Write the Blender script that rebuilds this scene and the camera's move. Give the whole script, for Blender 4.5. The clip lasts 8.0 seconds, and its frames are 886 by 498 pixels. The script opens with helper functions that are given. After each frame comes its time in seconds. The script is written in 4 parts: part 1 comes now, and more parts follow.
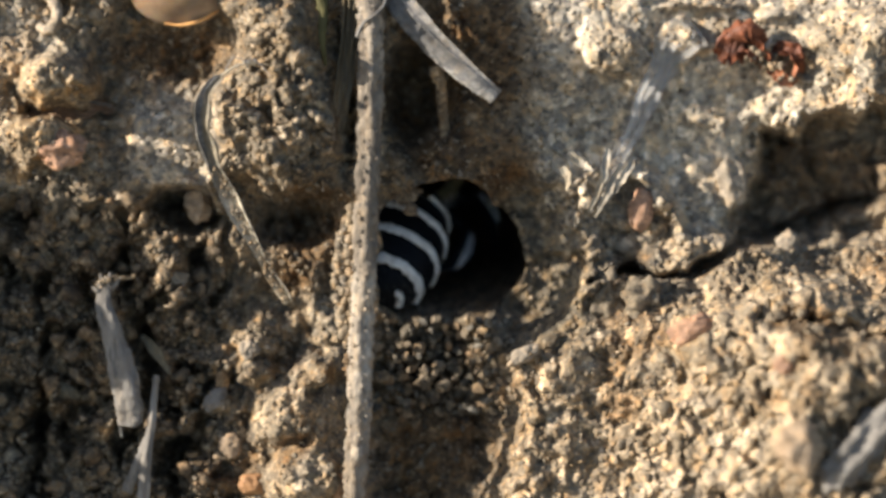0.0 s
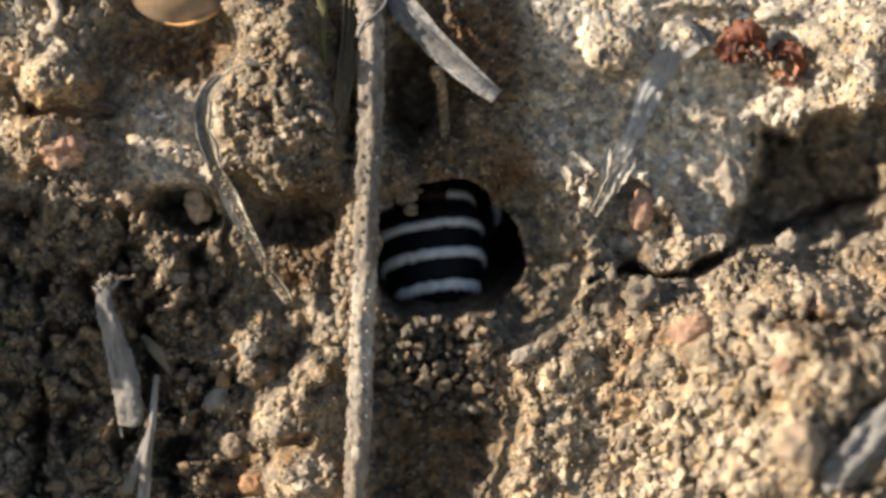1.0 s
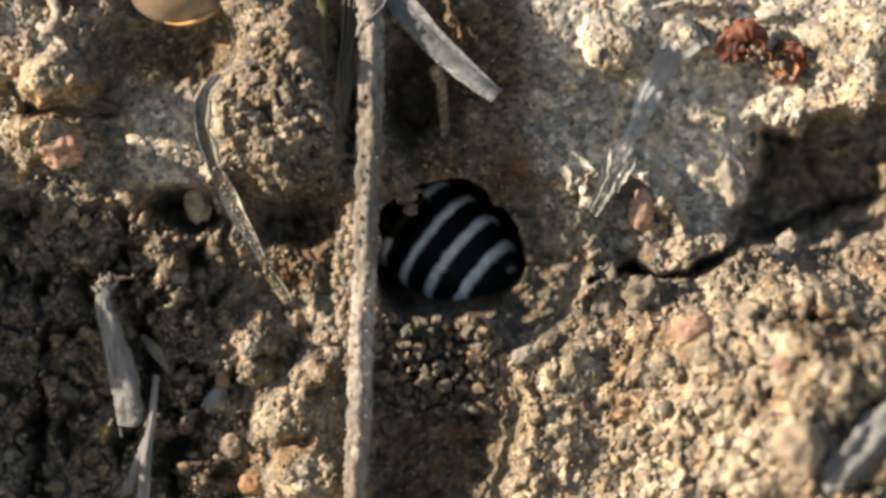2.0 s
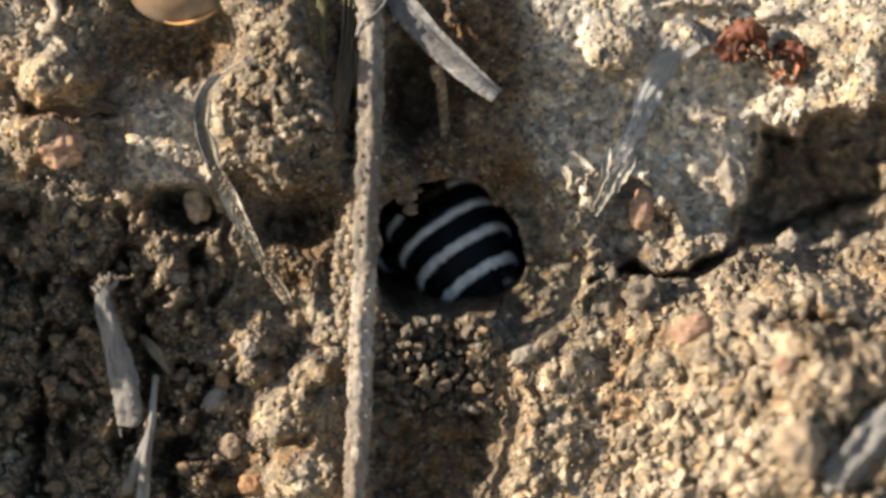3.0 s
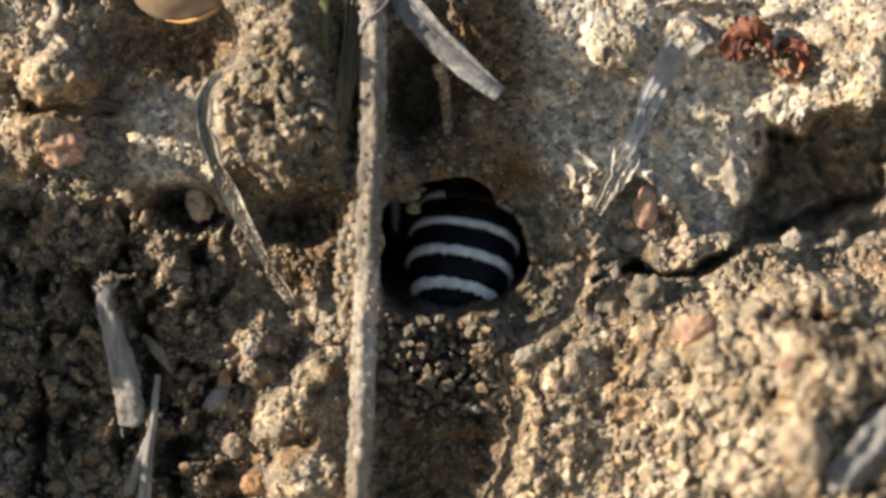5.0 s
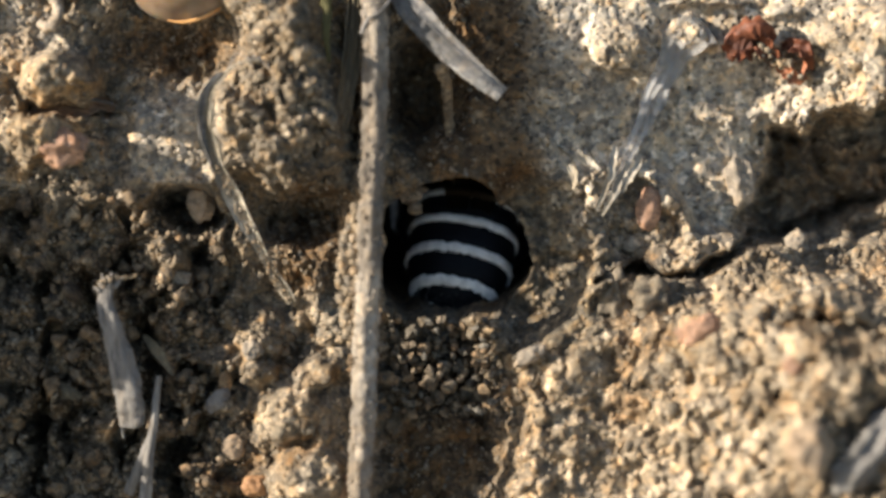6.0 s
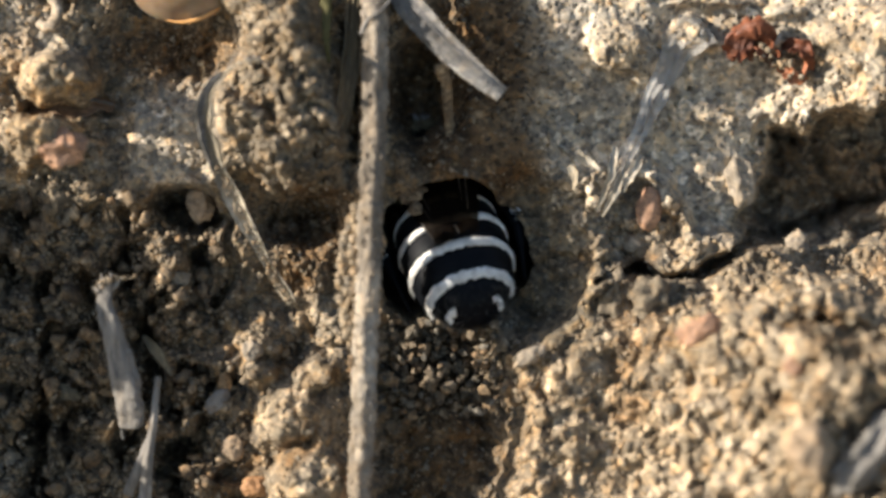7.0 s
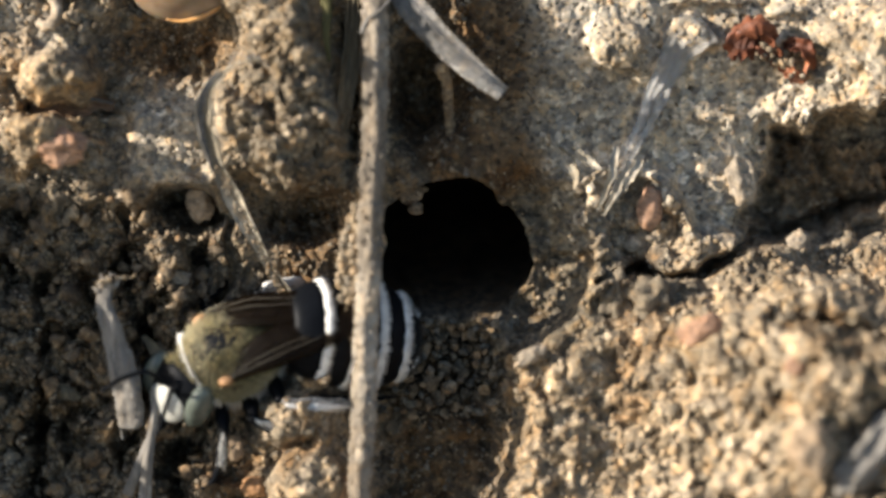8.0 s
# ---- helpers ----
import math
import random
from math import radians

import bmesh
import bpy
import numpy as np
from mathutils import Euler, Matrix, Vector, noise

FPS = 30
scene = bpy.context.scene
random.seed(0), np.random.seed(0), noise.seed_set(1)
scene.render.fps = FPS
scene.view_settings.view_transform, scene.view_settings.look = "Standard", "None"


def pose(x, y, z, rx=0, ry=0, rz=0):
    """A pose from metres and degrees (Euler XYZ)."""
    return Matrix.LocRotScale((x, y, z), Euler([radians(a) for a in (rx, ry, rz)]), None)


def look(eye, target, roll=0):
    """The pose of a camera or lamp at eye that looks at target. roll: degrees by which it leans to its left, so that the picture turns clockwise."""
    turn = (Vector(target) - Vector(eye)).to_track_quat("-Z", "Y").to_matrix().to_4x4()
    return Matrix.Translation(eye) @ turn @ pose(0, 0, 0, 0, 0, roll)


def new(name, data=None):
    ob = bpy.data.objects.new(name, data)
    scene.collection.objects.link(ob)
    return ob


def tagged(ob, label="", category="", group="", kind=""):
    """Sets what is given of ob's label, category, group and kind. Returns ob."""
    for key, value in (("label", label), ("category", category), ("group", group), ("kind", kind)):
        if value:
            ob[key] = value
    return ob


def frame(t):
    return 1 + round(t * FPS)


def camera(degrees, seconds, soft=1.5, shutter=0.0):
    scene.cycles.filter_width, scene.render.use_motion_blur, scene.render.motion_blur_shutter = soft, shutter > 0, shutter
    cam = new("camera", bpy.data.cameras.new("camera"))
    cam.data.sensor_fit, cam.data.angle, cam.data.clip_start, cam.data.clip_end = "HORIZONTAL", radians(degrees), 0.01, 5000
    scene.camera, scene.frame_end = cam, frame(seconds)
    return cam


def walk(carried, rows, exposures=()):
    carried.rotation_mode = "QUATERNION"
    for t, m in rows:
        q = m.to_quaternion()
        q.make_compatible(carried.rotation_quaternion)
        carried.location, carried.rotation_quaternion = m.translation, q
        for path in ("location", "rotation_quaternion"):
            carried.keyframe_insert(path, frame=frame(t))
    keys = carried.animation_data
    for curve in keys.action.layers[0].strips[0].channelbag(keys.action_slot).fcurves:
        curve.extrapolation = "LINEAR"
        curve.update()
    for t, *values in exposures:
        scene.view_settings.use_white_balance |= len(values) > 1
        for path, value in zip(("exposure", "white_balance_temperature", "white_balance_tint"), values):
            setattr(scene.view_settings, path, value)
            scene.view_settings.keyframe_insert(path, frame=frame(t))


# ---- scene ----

MM = 0.001
K = 42.0                       # steps of the plan to a millimetre
SLOPE = radians(60)            # the bank leans back from a flat ground
BASE = Vector((0.0, 0.0, 0.16))

# The bank's own space: u to the right, v up the slope, w out of the soil, in metres.
BANK = Matrix(((1, 0, 0, BASE.x),
               (0, math.cos(SLOPE), -math.sin(SLOPE), BASE.y),
               (0, math.sin(SLOPE), math.cos(SLOPE), BASE.z),
               (0, 0, 0, 1)))


def at(a, b, w=0.0):
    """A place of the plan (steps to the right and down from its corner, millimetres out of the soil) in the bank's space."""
    return Vector(((a - 784) / K * MM, (441 - b) / K * MM, w * MM))


# ---- camera ----
REACH = 177.6 * MM
cam = camera(12.0, 8.0, soft=3.2, shutter=0.15)
cam.data.dof.use_dof = True
cam.data.dof.focus_distance = 0.1770
cam.data.dof.aperture_fstop = 22.0


def stand(zoom, tx, ty):
    """The camera's pose, nearer by zoom and slid by steps of the plan."""
    u, v = -tx / zoom / K * MM, ty / zoom / K * MM
    return look(BANK @ Vector((u, v, REACH / zoom)), BANK @ Vector((u, v, 0)))


walk(cam, [
    (0.0, stand(0.9948, -0.1, 0.1)),
    (0.5, stand(0.9945, 0.4, -0.3)),
    (1.0, stand(0.9953, 0.8, -0.2)),
    (1.5, stand(0.9963, 0.6, -0.1)),
    (3.0, stand(0.9980, 0.6, -0.8)),
    (3.5, stand(0.9993, 0.3, -0.2)),
    (4.0, stand(0.9997, 3.0, -1.8)),
    (4.5, stand(1.0006, 4.2, -2.7)),
    (6.0, stand(1.0059, 9.3, -1.0)),
    (6.5, stand(1.0068, 9.1, -0.8)),
    (7.0, stand(1.0078, 9.3, -0.2)),
    (7.5, stand(1.0088, 9.4, -0.9)),
    (8.0, stand(1.0102, 10.1, -0.9)),
])

# ---- light ----
SUN_IN_BANK = Vector((-0.90, 0.30, 0.33)).normalized()
sun_way = (BANK.to_3x3() @ SUN_IN_BANK).normalized()
world = bpy.data.worlds.new("sky")
world.use_nodes = True
scene.world = world
sky = world.node_tree.nodes.new("ShaderNodeTexSky")
sky.sky_type, sky.sun_disc = "NISHITA", False
sky.sun_elevation = math.asin(sun_way.z)
sky.sun_rotation = math.atan2(sun_way.x, sun_way.y)
sky_out = world.node_tree.nodes["Background"]
sky_out.inputs["Strength"].default_value = 0.095
world.node_tree.links.new(sky.outputs[0], sky_out.inputs["Color"])
sun = new("sun", bpy.data.lights.new("sun", "SUN"))
sun.data.energy, sun.data.angle, sun.data.color = 5.0, radians(0.8), (1.0, 0.918, 0.815)
sun.matrix_world = look(sun_way * 3 + BASE, BASE)
scene.view_settings.exposure = 1.16


# ---- materials ----
def material(name, colours, grain=900.0, rough=0.9, relief=0.3, depth=0.00008, specks=0.0, island=False, coat=0.0, sheen=0.0,
             stretch=(1, 1, 1), metal=0.0, attribute="", pebbly=0.0):
    """A surface of two or three colours mixed by noise at two scales, with relief."""
    m = bpy.data.materials.new(name)
    m.use_nodes = True
    n, link = m.node_tree.nodes, m.node_tree.links.new
    out = n["Principled BSDF"]
    out.inputs["Roughness"].default_value = rough
    out.inputs["Metallic"].default_value = metal
    out.inputs["Specular IOR Level"].default_value = 0.25
    out.inputs["Coat Weight"].default_value = coat
    out.inputs["Sheen Weight"].default_value = sheen
    where = n.new("ShaderNodeTexCoord")
    spread = n.new("ShaderNodeMapping")
    spread.inputs["Scale"].default_value = stretch
    link(where.outputs["Object"], spread.inputs["Vector"])

    def cloud(scale, detail):
        t = n.new("ShaderNodeTexNoise")
        t.inputs["Scale"].default_value, t.inputs["Detail"].default_value = scale, detail
        t.inputs["Roughness"].default_value = 0.65
        link(spread.outputs[0], t.inputs["Vector"])
        return t.outputs["Fac"]

    def ramp(fac, stops):
        r = n.new("ShaderNodeValToRGB")
        while len(r.color_ramp.elements) < len(stops):
            r.color_ramp.elements.new(0.5)
        for e, (p, c) in zip(r.color_ramp.elements, stops):
            e.position, e.color = p, (*c, 1)
        link(fac, r.inputs[0])
        return r.outputs[0]

    def mix(kind, fac, a, b):
        x = n.new("ShaderNodeMix")
        x.data_type, x.blend_type = "RGBA", kind
        for value, socket in ((fac, x.inputs[0]), (a, x.inputs[6]), (b, x.inputs[7])):
            if isinstance(value, (int, float)):
                socket.default_value = value
            elif isinstance(value, tuple):
                socket.default_value = (*value, 1)
            else:
                link(value, socket)
        return x.outputs[2]

    fine = cloud(grain, 6)
    broad = cloud(grain * 0.17, 3)
    steps = [(0.30 + 0.40 * i / max(1, len(colours) - 1), c) for i, c in enumerate(colours)]
    colour = ramp(broad, steps)
    colour = mix("MULTIPLY", 0.75, colour, ramp(fine, [(0.30, (0.55, 0.53, 0.50)), (0.52, (1, 1, 1)), (0.70, (1.22, 1.2, 1.15))]))
    if attribute:
        tone = n.new("ShaderNodeAttribute")
        tone.attribute_name = attribute
        colour = mix("MULTIPLY", 1.0, colour, tone.outputs["Color"])
    if island:
        shape = n.new("ShaderNodeNewGeometry")
        colour = mix("MULTIPLY", 1.0, colour, ramp(shape.outputs["Random Per Island"],
                     [(0.0, (0.6, 0.58, 0.56)), (0.4, (0.95, 0.94, 0.92)), (0.75, (1.1, 1.02, 0.9)), (0.9, (1.2, 1.0, 0.78)), (1.0, (1.45, 1.42, 1.38))]))
    if pebbly:
        for size, share in ((2.2, pebbly), (5.5, 0.8 * pebbly)):
            grains = n.new("ShaderNodeTexVoronoi")
            grains.inputs["Scale"].default_value = grain * size
            link(spread.outputs[0], grains.inputs["Vector"])
            parts = n.new("ShaderNodeSeparateColor")
            link(grains.outputs["Color"], parts.inputs[0])
            colour = mix("MULTIPLY", share, colour, ramp(parts.outputs[0], [(0.0, (0.46, 0.44, 0.42)), (0.3, (0.8, 0.78, 0.74)), (0.6, (1.0, 0.97, 0.9)),
                                                                          (0.82, (1.18, 1.0, 0.76)), (1.0, (1.65, 1.62, 1.55))]))
    if specks:
        dots = n.new("ShaderNodeTexVoronoi")
        dots.inputs["Scale"].default_value = grain * 2.6
        link(spread.outputs[0], dots.inputs["Vector"])
        chosen = ramp(dots.outputs["Distance"], [(0.16, (1, 1, 1)), (0.30, (0, 0, 0))])
        some = ramp(cloud(grain * 1.1, 1), [(0.52, (0, 0, 0)), (0.60, (specks, specks, specks))])
        colour = mix("MIX", mix("MULTIPLY", 1.0, chosen, some), colour, (0.06, 0.055, 0.05))
    link(colour, out.inputs["Base Color"])
    if relief:
        b = n.new("ShaderNodeBump")
        b.inputs["Strength"].default_value, b.inputs["Distance"].default_value = relief, depth
        link(cloud(grain * 2.2, 5), b.inputs["Height"])
        link(b.outputs[0], out.inputs["Normal"])
    return m


SOIL = material("dry_soil", [(0.165, 0.138, 0.104), (0.225, 0.195, 0.155), (0.265, 0.24, 0.203)], 1100, 0.95, 0.7, 0.00012, 0.85, attribute="tone", pebbly=0.95)
CRUMB = material("soil_crumb", [(0.16, 0.133, 0.10), (0.225, 0.194, 0.15), (0.265, 0.238, 0.20)], 2300, 0.95, 0.6, 0.00007, 0.0, island=True, pebbly=0.6)
SPOIL = material("grey_spoil", [(0.06, 0.056, 0.048), (0.125, 0.118, 0.103), (0.23, 0.218, 0.195)], 2300, 0.9, 0.6, 0.00007, island=True, pebbly=0.6)
GREY_CRUMB = material("grey_crumb", [(0.115, 0.089, 0.065), (0.20, 0.163, 0.122), (0.28, 0.24, 0.19)], 2300, 0.95, 0.6, 0.00007, island=True, pebbly=0.8)
PALE_STONE = material("pale_stone", [(0.25, 0.21, 0.16), (0.36, 0.31, 0.25)], 1500, 0.8, 0.5, 0.00008, 0.3, pebbly=0.5)
RED_STONE = material("reddish_stone", [(0.30, 0.175, 0.115), (0.40, 0.26, 0.18)], 1500, 0.8, 0.5, 0.00008, 0.3, pebbly=0.5)
SAND_STONE = material("sandy_stone", [(0.26, 0.19, 0.125), (0.36, 0.28, 0.20)], 1500, 0.85, 0.5, 0.00008, 0.2, pebbly=0.4)
ORANGE_STONE = material("orange_stone", [(0.30, 0.15, 0.065), (0.34, 0.20, 0.10)], 1500, 0.6, 0.35, 0.00005)
GREY_STONE = material("grey_stone", [(0.15, 0.135, 0.115), (0.23, 0.21, 0.185)], 1500, 0.8, 0.5, 0.00007)
TWIG = material("dry_twig", [(0.085, 0.068, 0.050), (0.235, 0.203, 0.165), (0.40, 0.365, 0.315)], 1500, 0.85, 1.0, 0.00014, 0.7, stretch=(1, 0.35, 1), pebbly=0.5)
STRAW = material("bleached_straw", [(0.08, 0.077, 0.072), (0.185, 0.18, 0.175), (0.29, 0.288, 0.285)], 1300, 0.7, 0.9, 0.00009, 0.8, pebbly=0.5)
SHEATH = material("papery_sheath", [(0.27, 0.25, 0.215), (0.44, 0.42, 0.385), (0.57, 0.555, 0.525)], 1300, 0.85, 0.8, 0.00007, 0.2)


def thinned(m, share):
    """Lets part of the light straight through a papery surface."""
    n, link = m.node_tree.nodes, m.node_tree.links.new
    clear, blend = n.new("ShaderNodeBsdfTransparent"), n.new("ShaderNodeMixShader")
    blend.inputs[0].default_value = share
    link(n["Principled BSDF"].outputs[0], blend.inputs[1])
    link(clear.outputs[0], blend.inputs[2])
    link(blend.outputs[0], n["Material Output"].inputs["Surface"])


thinned(SHEATH, 0.72)
WOOD = material("weathered_wood", [(0.08, 0.072, 0.064), (0.22, 0.205, 0.185), (0.38, 0.36, 0.335)], 1500, 0.8, 1.0, 0.00014, 0.6, stretch=(1, 0.15, 1), pebbly=0.35)
LEAF = material("dry_leaf", [(0.09, 0.075, 0.048), (0.17, 0.145, 0.10), (0.25, 0.22, 0.17)], 1500, 0.9, 0.9, 0.0001, 0.45, stretch=(1, 0.25, 1), pebbly=0.5)
OLD_BLADE = material("old_grass_blade", [(0.16, 0.14, 0.10), (0.32, 0.29, 0.235), (0.48, 0.45, 0.39)], 1500, 0.85, 0.9, 0.0001, 0.45, stretch=(1, 0.3, 1), pebbly=0.5)
BRACT = material("brown_bract", [(0.10, 0.065, 0.04), (0.22, 0.14, 0.085), (0.33, 0.25, 0.18)], 1700, 0.6, 0.7, 0.00008, 0.4, stretch=(0.4, 1, 1), pebbly=0.5)
RED_HUSK = material("red_husk", [(0.035, 0.014, 0.010), (0.21, 0.075, 0.038), (0.46, 0.20, 0.10)], 1500, 0.5, 0.8, 0.0001, 0.3, pebbly=0.5)
SHELL = material("amber_shell", [(0.24, 0.13, 0.055), (0.25, 0.18, 0.12), (0.28, 0.23, 0.18)], 500, 0.3, 0.15, 0.00003, coat=0.5)
SHELL.node_tree.nodes["Principled BSDF"].inputs["Subsurface Weight"].default_value = 0.5
SHELL.node_tree.nodes["Principled BSDF"].inputs["Subsurface Radius"].default_value = (0.0012, 0.0006, 0.0002)
SHELL.node_tree.nodes["Principled BSDF"].inputs["Subsurface Scale"].default_value = 1.0
AMBER_GLOW = material("amber_glow_rim", [(0.50, 0.22, 0.06), (0.60, 0.34, 0.13)], 900, 0.25, 0.15, 0.00003, coat=0.4)
MOSS = material("olive_strand", [(0.05, 0.045, 0.015), (0.09, 0.08, 0.03)], 1800, 0.8, 0.4, 0.00004)
BLACK = material("black_cuticle", [(0.003, 0.0035, 0.0045), (0.006, 0.007, 0.009)], 2500, 0.45, 0.35, 0.00002)
BLACK.node_tree.nodes["Principled BSDF"].inputs["Specular IOR Level"].default_value = 0.06
WHITE_HAIR = material("white_hair", [(0.58, 0.56, 0.52), (0.76, 0.74, 0.69)], 3500, 0.75, 0.6, 0.00003, sheen=0.2, stretch=(1, 0.3, 1))
OLIVE_HAIR = material("olive_hair", [(0.13, 0.112, 0.05), (0.27, 0.235, 0.115), (0.42, 0.38, 0.24)], 2500, 0.7, 0.3, 0.00003, sheen=0.2, island=True)
DARK_HAIR = material("dark_hair", [(0.025, 0.02, 0.015), (0.06, 0.05, 0.03)], 2500, 0.7, 0.0, sheen=0.2)
EYE = material("green_eye", [(0.05, 0.06, 0.05), (0.11, 0.125, 0.105)], 1500, 0.25, 0.2, 0.00001, coat=0.4)
FACE = material("cream_face", [(0.30, 0.29, 0.25), (0.50, 0.49, 0.44)], 2500, 0.6, 0.4, 0.00002)


def wing_film():
    m = bpy.data.materials.new("smoky_wing")
    m.use_nodes = True
    n, link = m.node_tree.nodes, m.node_tree.links.new
    film = n["Principled BSDF"]
    film.inputs["Base Color"].default_value = (0.010, 0.006, 0.003, 1)
    film.inputs["Roughness"].default_value = 0.46
    film.inputs["Specular IOR Level"].default_value = 0.16
    clear, blend = n.new("ShaderNodeBsdfTransparent"), n.new("ShaderNodeMixShader")
    clear.inputs[0].default_value = (0.47, 0.43, 0.375, 1)
    ripple, bump, where = n.new("ShaderNodeTexNoise"), n.new("ShaderNodeBump"), n.new("ShaderNodeTexCoord")
    ripple.inputs["Scale"].default_value = 1400
    bump.inputs["Strength"].default_value, bump.inputs["Distance"].default_value = 0.5, 0.00006
    link(where.outputs["Object"], ripple.inputs["Vector"])
    link(ripple.outputs["Fac"], bump.inputs["Height"])
    link(bump.outputs[0], film.inputs["Normal"])
    blend.inputs[0].default_value = 0.3
    link(clear.outputs[0], blend.inputs[1])
    link(film.outputs[0], blend.inputs[2])
    link(blend.outputs[0], n["Material Output"].inputs["Surface"])
    return m


WING = wing_film()


# ---- noise on arrays ----
def hashed(i, j, seed):
    n = (i.astype(np.int64) * 374761393 + j.astype(np.int64) * 668265263 + seed * 1442695041) & 0xFFFFFFFF
    n = ((n ^ (n >> 13)) * 1274126177) & 0xFFFFFFFF
    n = ((n ^ (n >> 16)) * 2246822519) & 0xFFFFFFFF
    return ((n ^ (n >> 15)) & 0xFFFFFF) / float(0x1000000)


def wave(x, y, seed):
    """Gradient noise, about -0.7 to 0.7."""
    i, j = np.floor(x), np.floor(y)
    fx, fy = x - i, y - j
    sx, sy = fx * fx * fx * (fx * (fx * 6 - 15) + 10), fy * fy * fy * (fy * (fy * 6 - 15) + 10)

    def corner(a, b):
        turn = hashed(i + a, j + b, seed) * 2 * math.pi
        return np.cos(turn) * (fx - a) + np.sin(turn) * (fy - b)
    low = corner(0, 0) * (1 - sx) + corner(1, 0) * sx
    high = corner(0, 1) * (1 - sx) + corner(1, 1) * sx
    return low * (1 - sy) + high * sy


def rough(x, y, seed, octaves=4, gain=0.5):
    total, size = 0.0, 1.0
    for k in range(octaves):
        total = total + size * wave(x * 2 ** k, y * 2 ** k, seed + 17 * k)
        size *= gain
    return total


def cells(x, y, seed):
    """Round grains: their height 0 to 1 over the ground between."""
    i, j = np.floor(x), np.floor(y)
    best = np.zeros_like(x)
    for a in (-1, 0, 1):
        for b in (-1, 0, 1):
            px, py = i + a + hashed(i + a, j + b, seed), j + b + hashed(i + a, j + b, seed + 1)
            size = 0.35 + 0.45 * hashed(i + a, j + b, seed + 2)
            q = ((x - px) ** 2 + (y - py) ** 2) / size ** 2
            best = np.maximum(best, size * np.sqrt(np.maximum(0.0, 1 - q)))
    return best


def step(lo, hi, x):
    t = np.clip((x - lo) / (hi - lo), 0, 1)
    return t * t * (3 - 2 * t)


def lump(x, y, a, b, ra, rb, turn, power=1.5):
    """1 on the middle of an oval lump, 0 off it."""
    c, s = math.cos(radians(turn)), math.sin(radians(turn))
    p, q = ((x - a) * c - (y - b) * s) / ra, ((x - a) * s + (y - b) * c) / rb
    return np.exp(-((p * p + q * q) ** power))


def seam(x, y, a0, b0, a1, b1, wide):
    """1 along a line, 0 off it."""
    da, db = a1 - a0, b1 - b0
    t = np.clip(((x - a0) * da + (y - b0) * db) / (da * da + db * db), 0, 1)
    return np.exp(-((x - a0 - t * da) ** 2 + (y - b0 - t * db) ** 2) / wide ** 2)


# ---- the bank ----
HOLE_A, HOLE_B, HOLE_RA, HOLE_RB = 792.0, 449.0, 131.0, 124.0


def hole_radius(x, y):
    turn = np.arctan2(y - HOLE_B, x - HOLE_A)
    edge = 1 + 0.05 * np.sin(3 * turn + 0.6) + 0.04 * np.sin(5 * turn + 2.0) + 0.02 * np.sin(9 * turn)
    p, q = np.abs(x - HOLE_A) / HOLE_RA, np.abs(y - HOLE_B) / HOLE_RB
    edge = edge + 0.07 * rough(x / 34, y / 34, 97, 3, 0.6)
    return (p ** 2.6 + q ** 2.6) ** (1 / 2.6) / edge


def blocks(x, y, seed, steep=2.2):
    """Broken angular crumbs: the upper envelope of tilted flat-topped blocks, about 0 to 1."""
    i, j = np.floor(x), np.floor(y)
    best = np.full_like(x, -0.35)
    for a in (-1, 0, 1):
        for b in (-1, 0, 1):
            ci, cj = i + a, j + b
            dx, dy = x - ci - hashed(ci, cj, seed), y - cj - hashed(ci, cj, seed + 1)
            turn = 6.28 * hashed(ci, cj, seed + 2)
            c, s = np.cos(turn), np.sin(turn)
            p, q = dx * c - dy * s, (dx * s + dy * c) * (0.8 + 0.6 * hashed(ci, cj, seed + 6))
            size = 0.22 + 0.38 * hashed(ci, cj, seed + 3)
            away = 0.6 * np.maximum(np.abs(p), np.abs(q)) + 0.4 * np.sqrt(p * p + q * q)
            top = 0.25 + 0.75 * hashed(ci, cj, seed + 4) + 0.9 * (hashed(ci, cj, seed + 5) - 0.5) * p + 0.5 * (hashed(ci, cj, seed + 7) - 0.5) * q
            side = top - steep * (away - size)
            best = np.maximum(best, np.minimum(top - 0.35 * away * away / size, side))
    return best


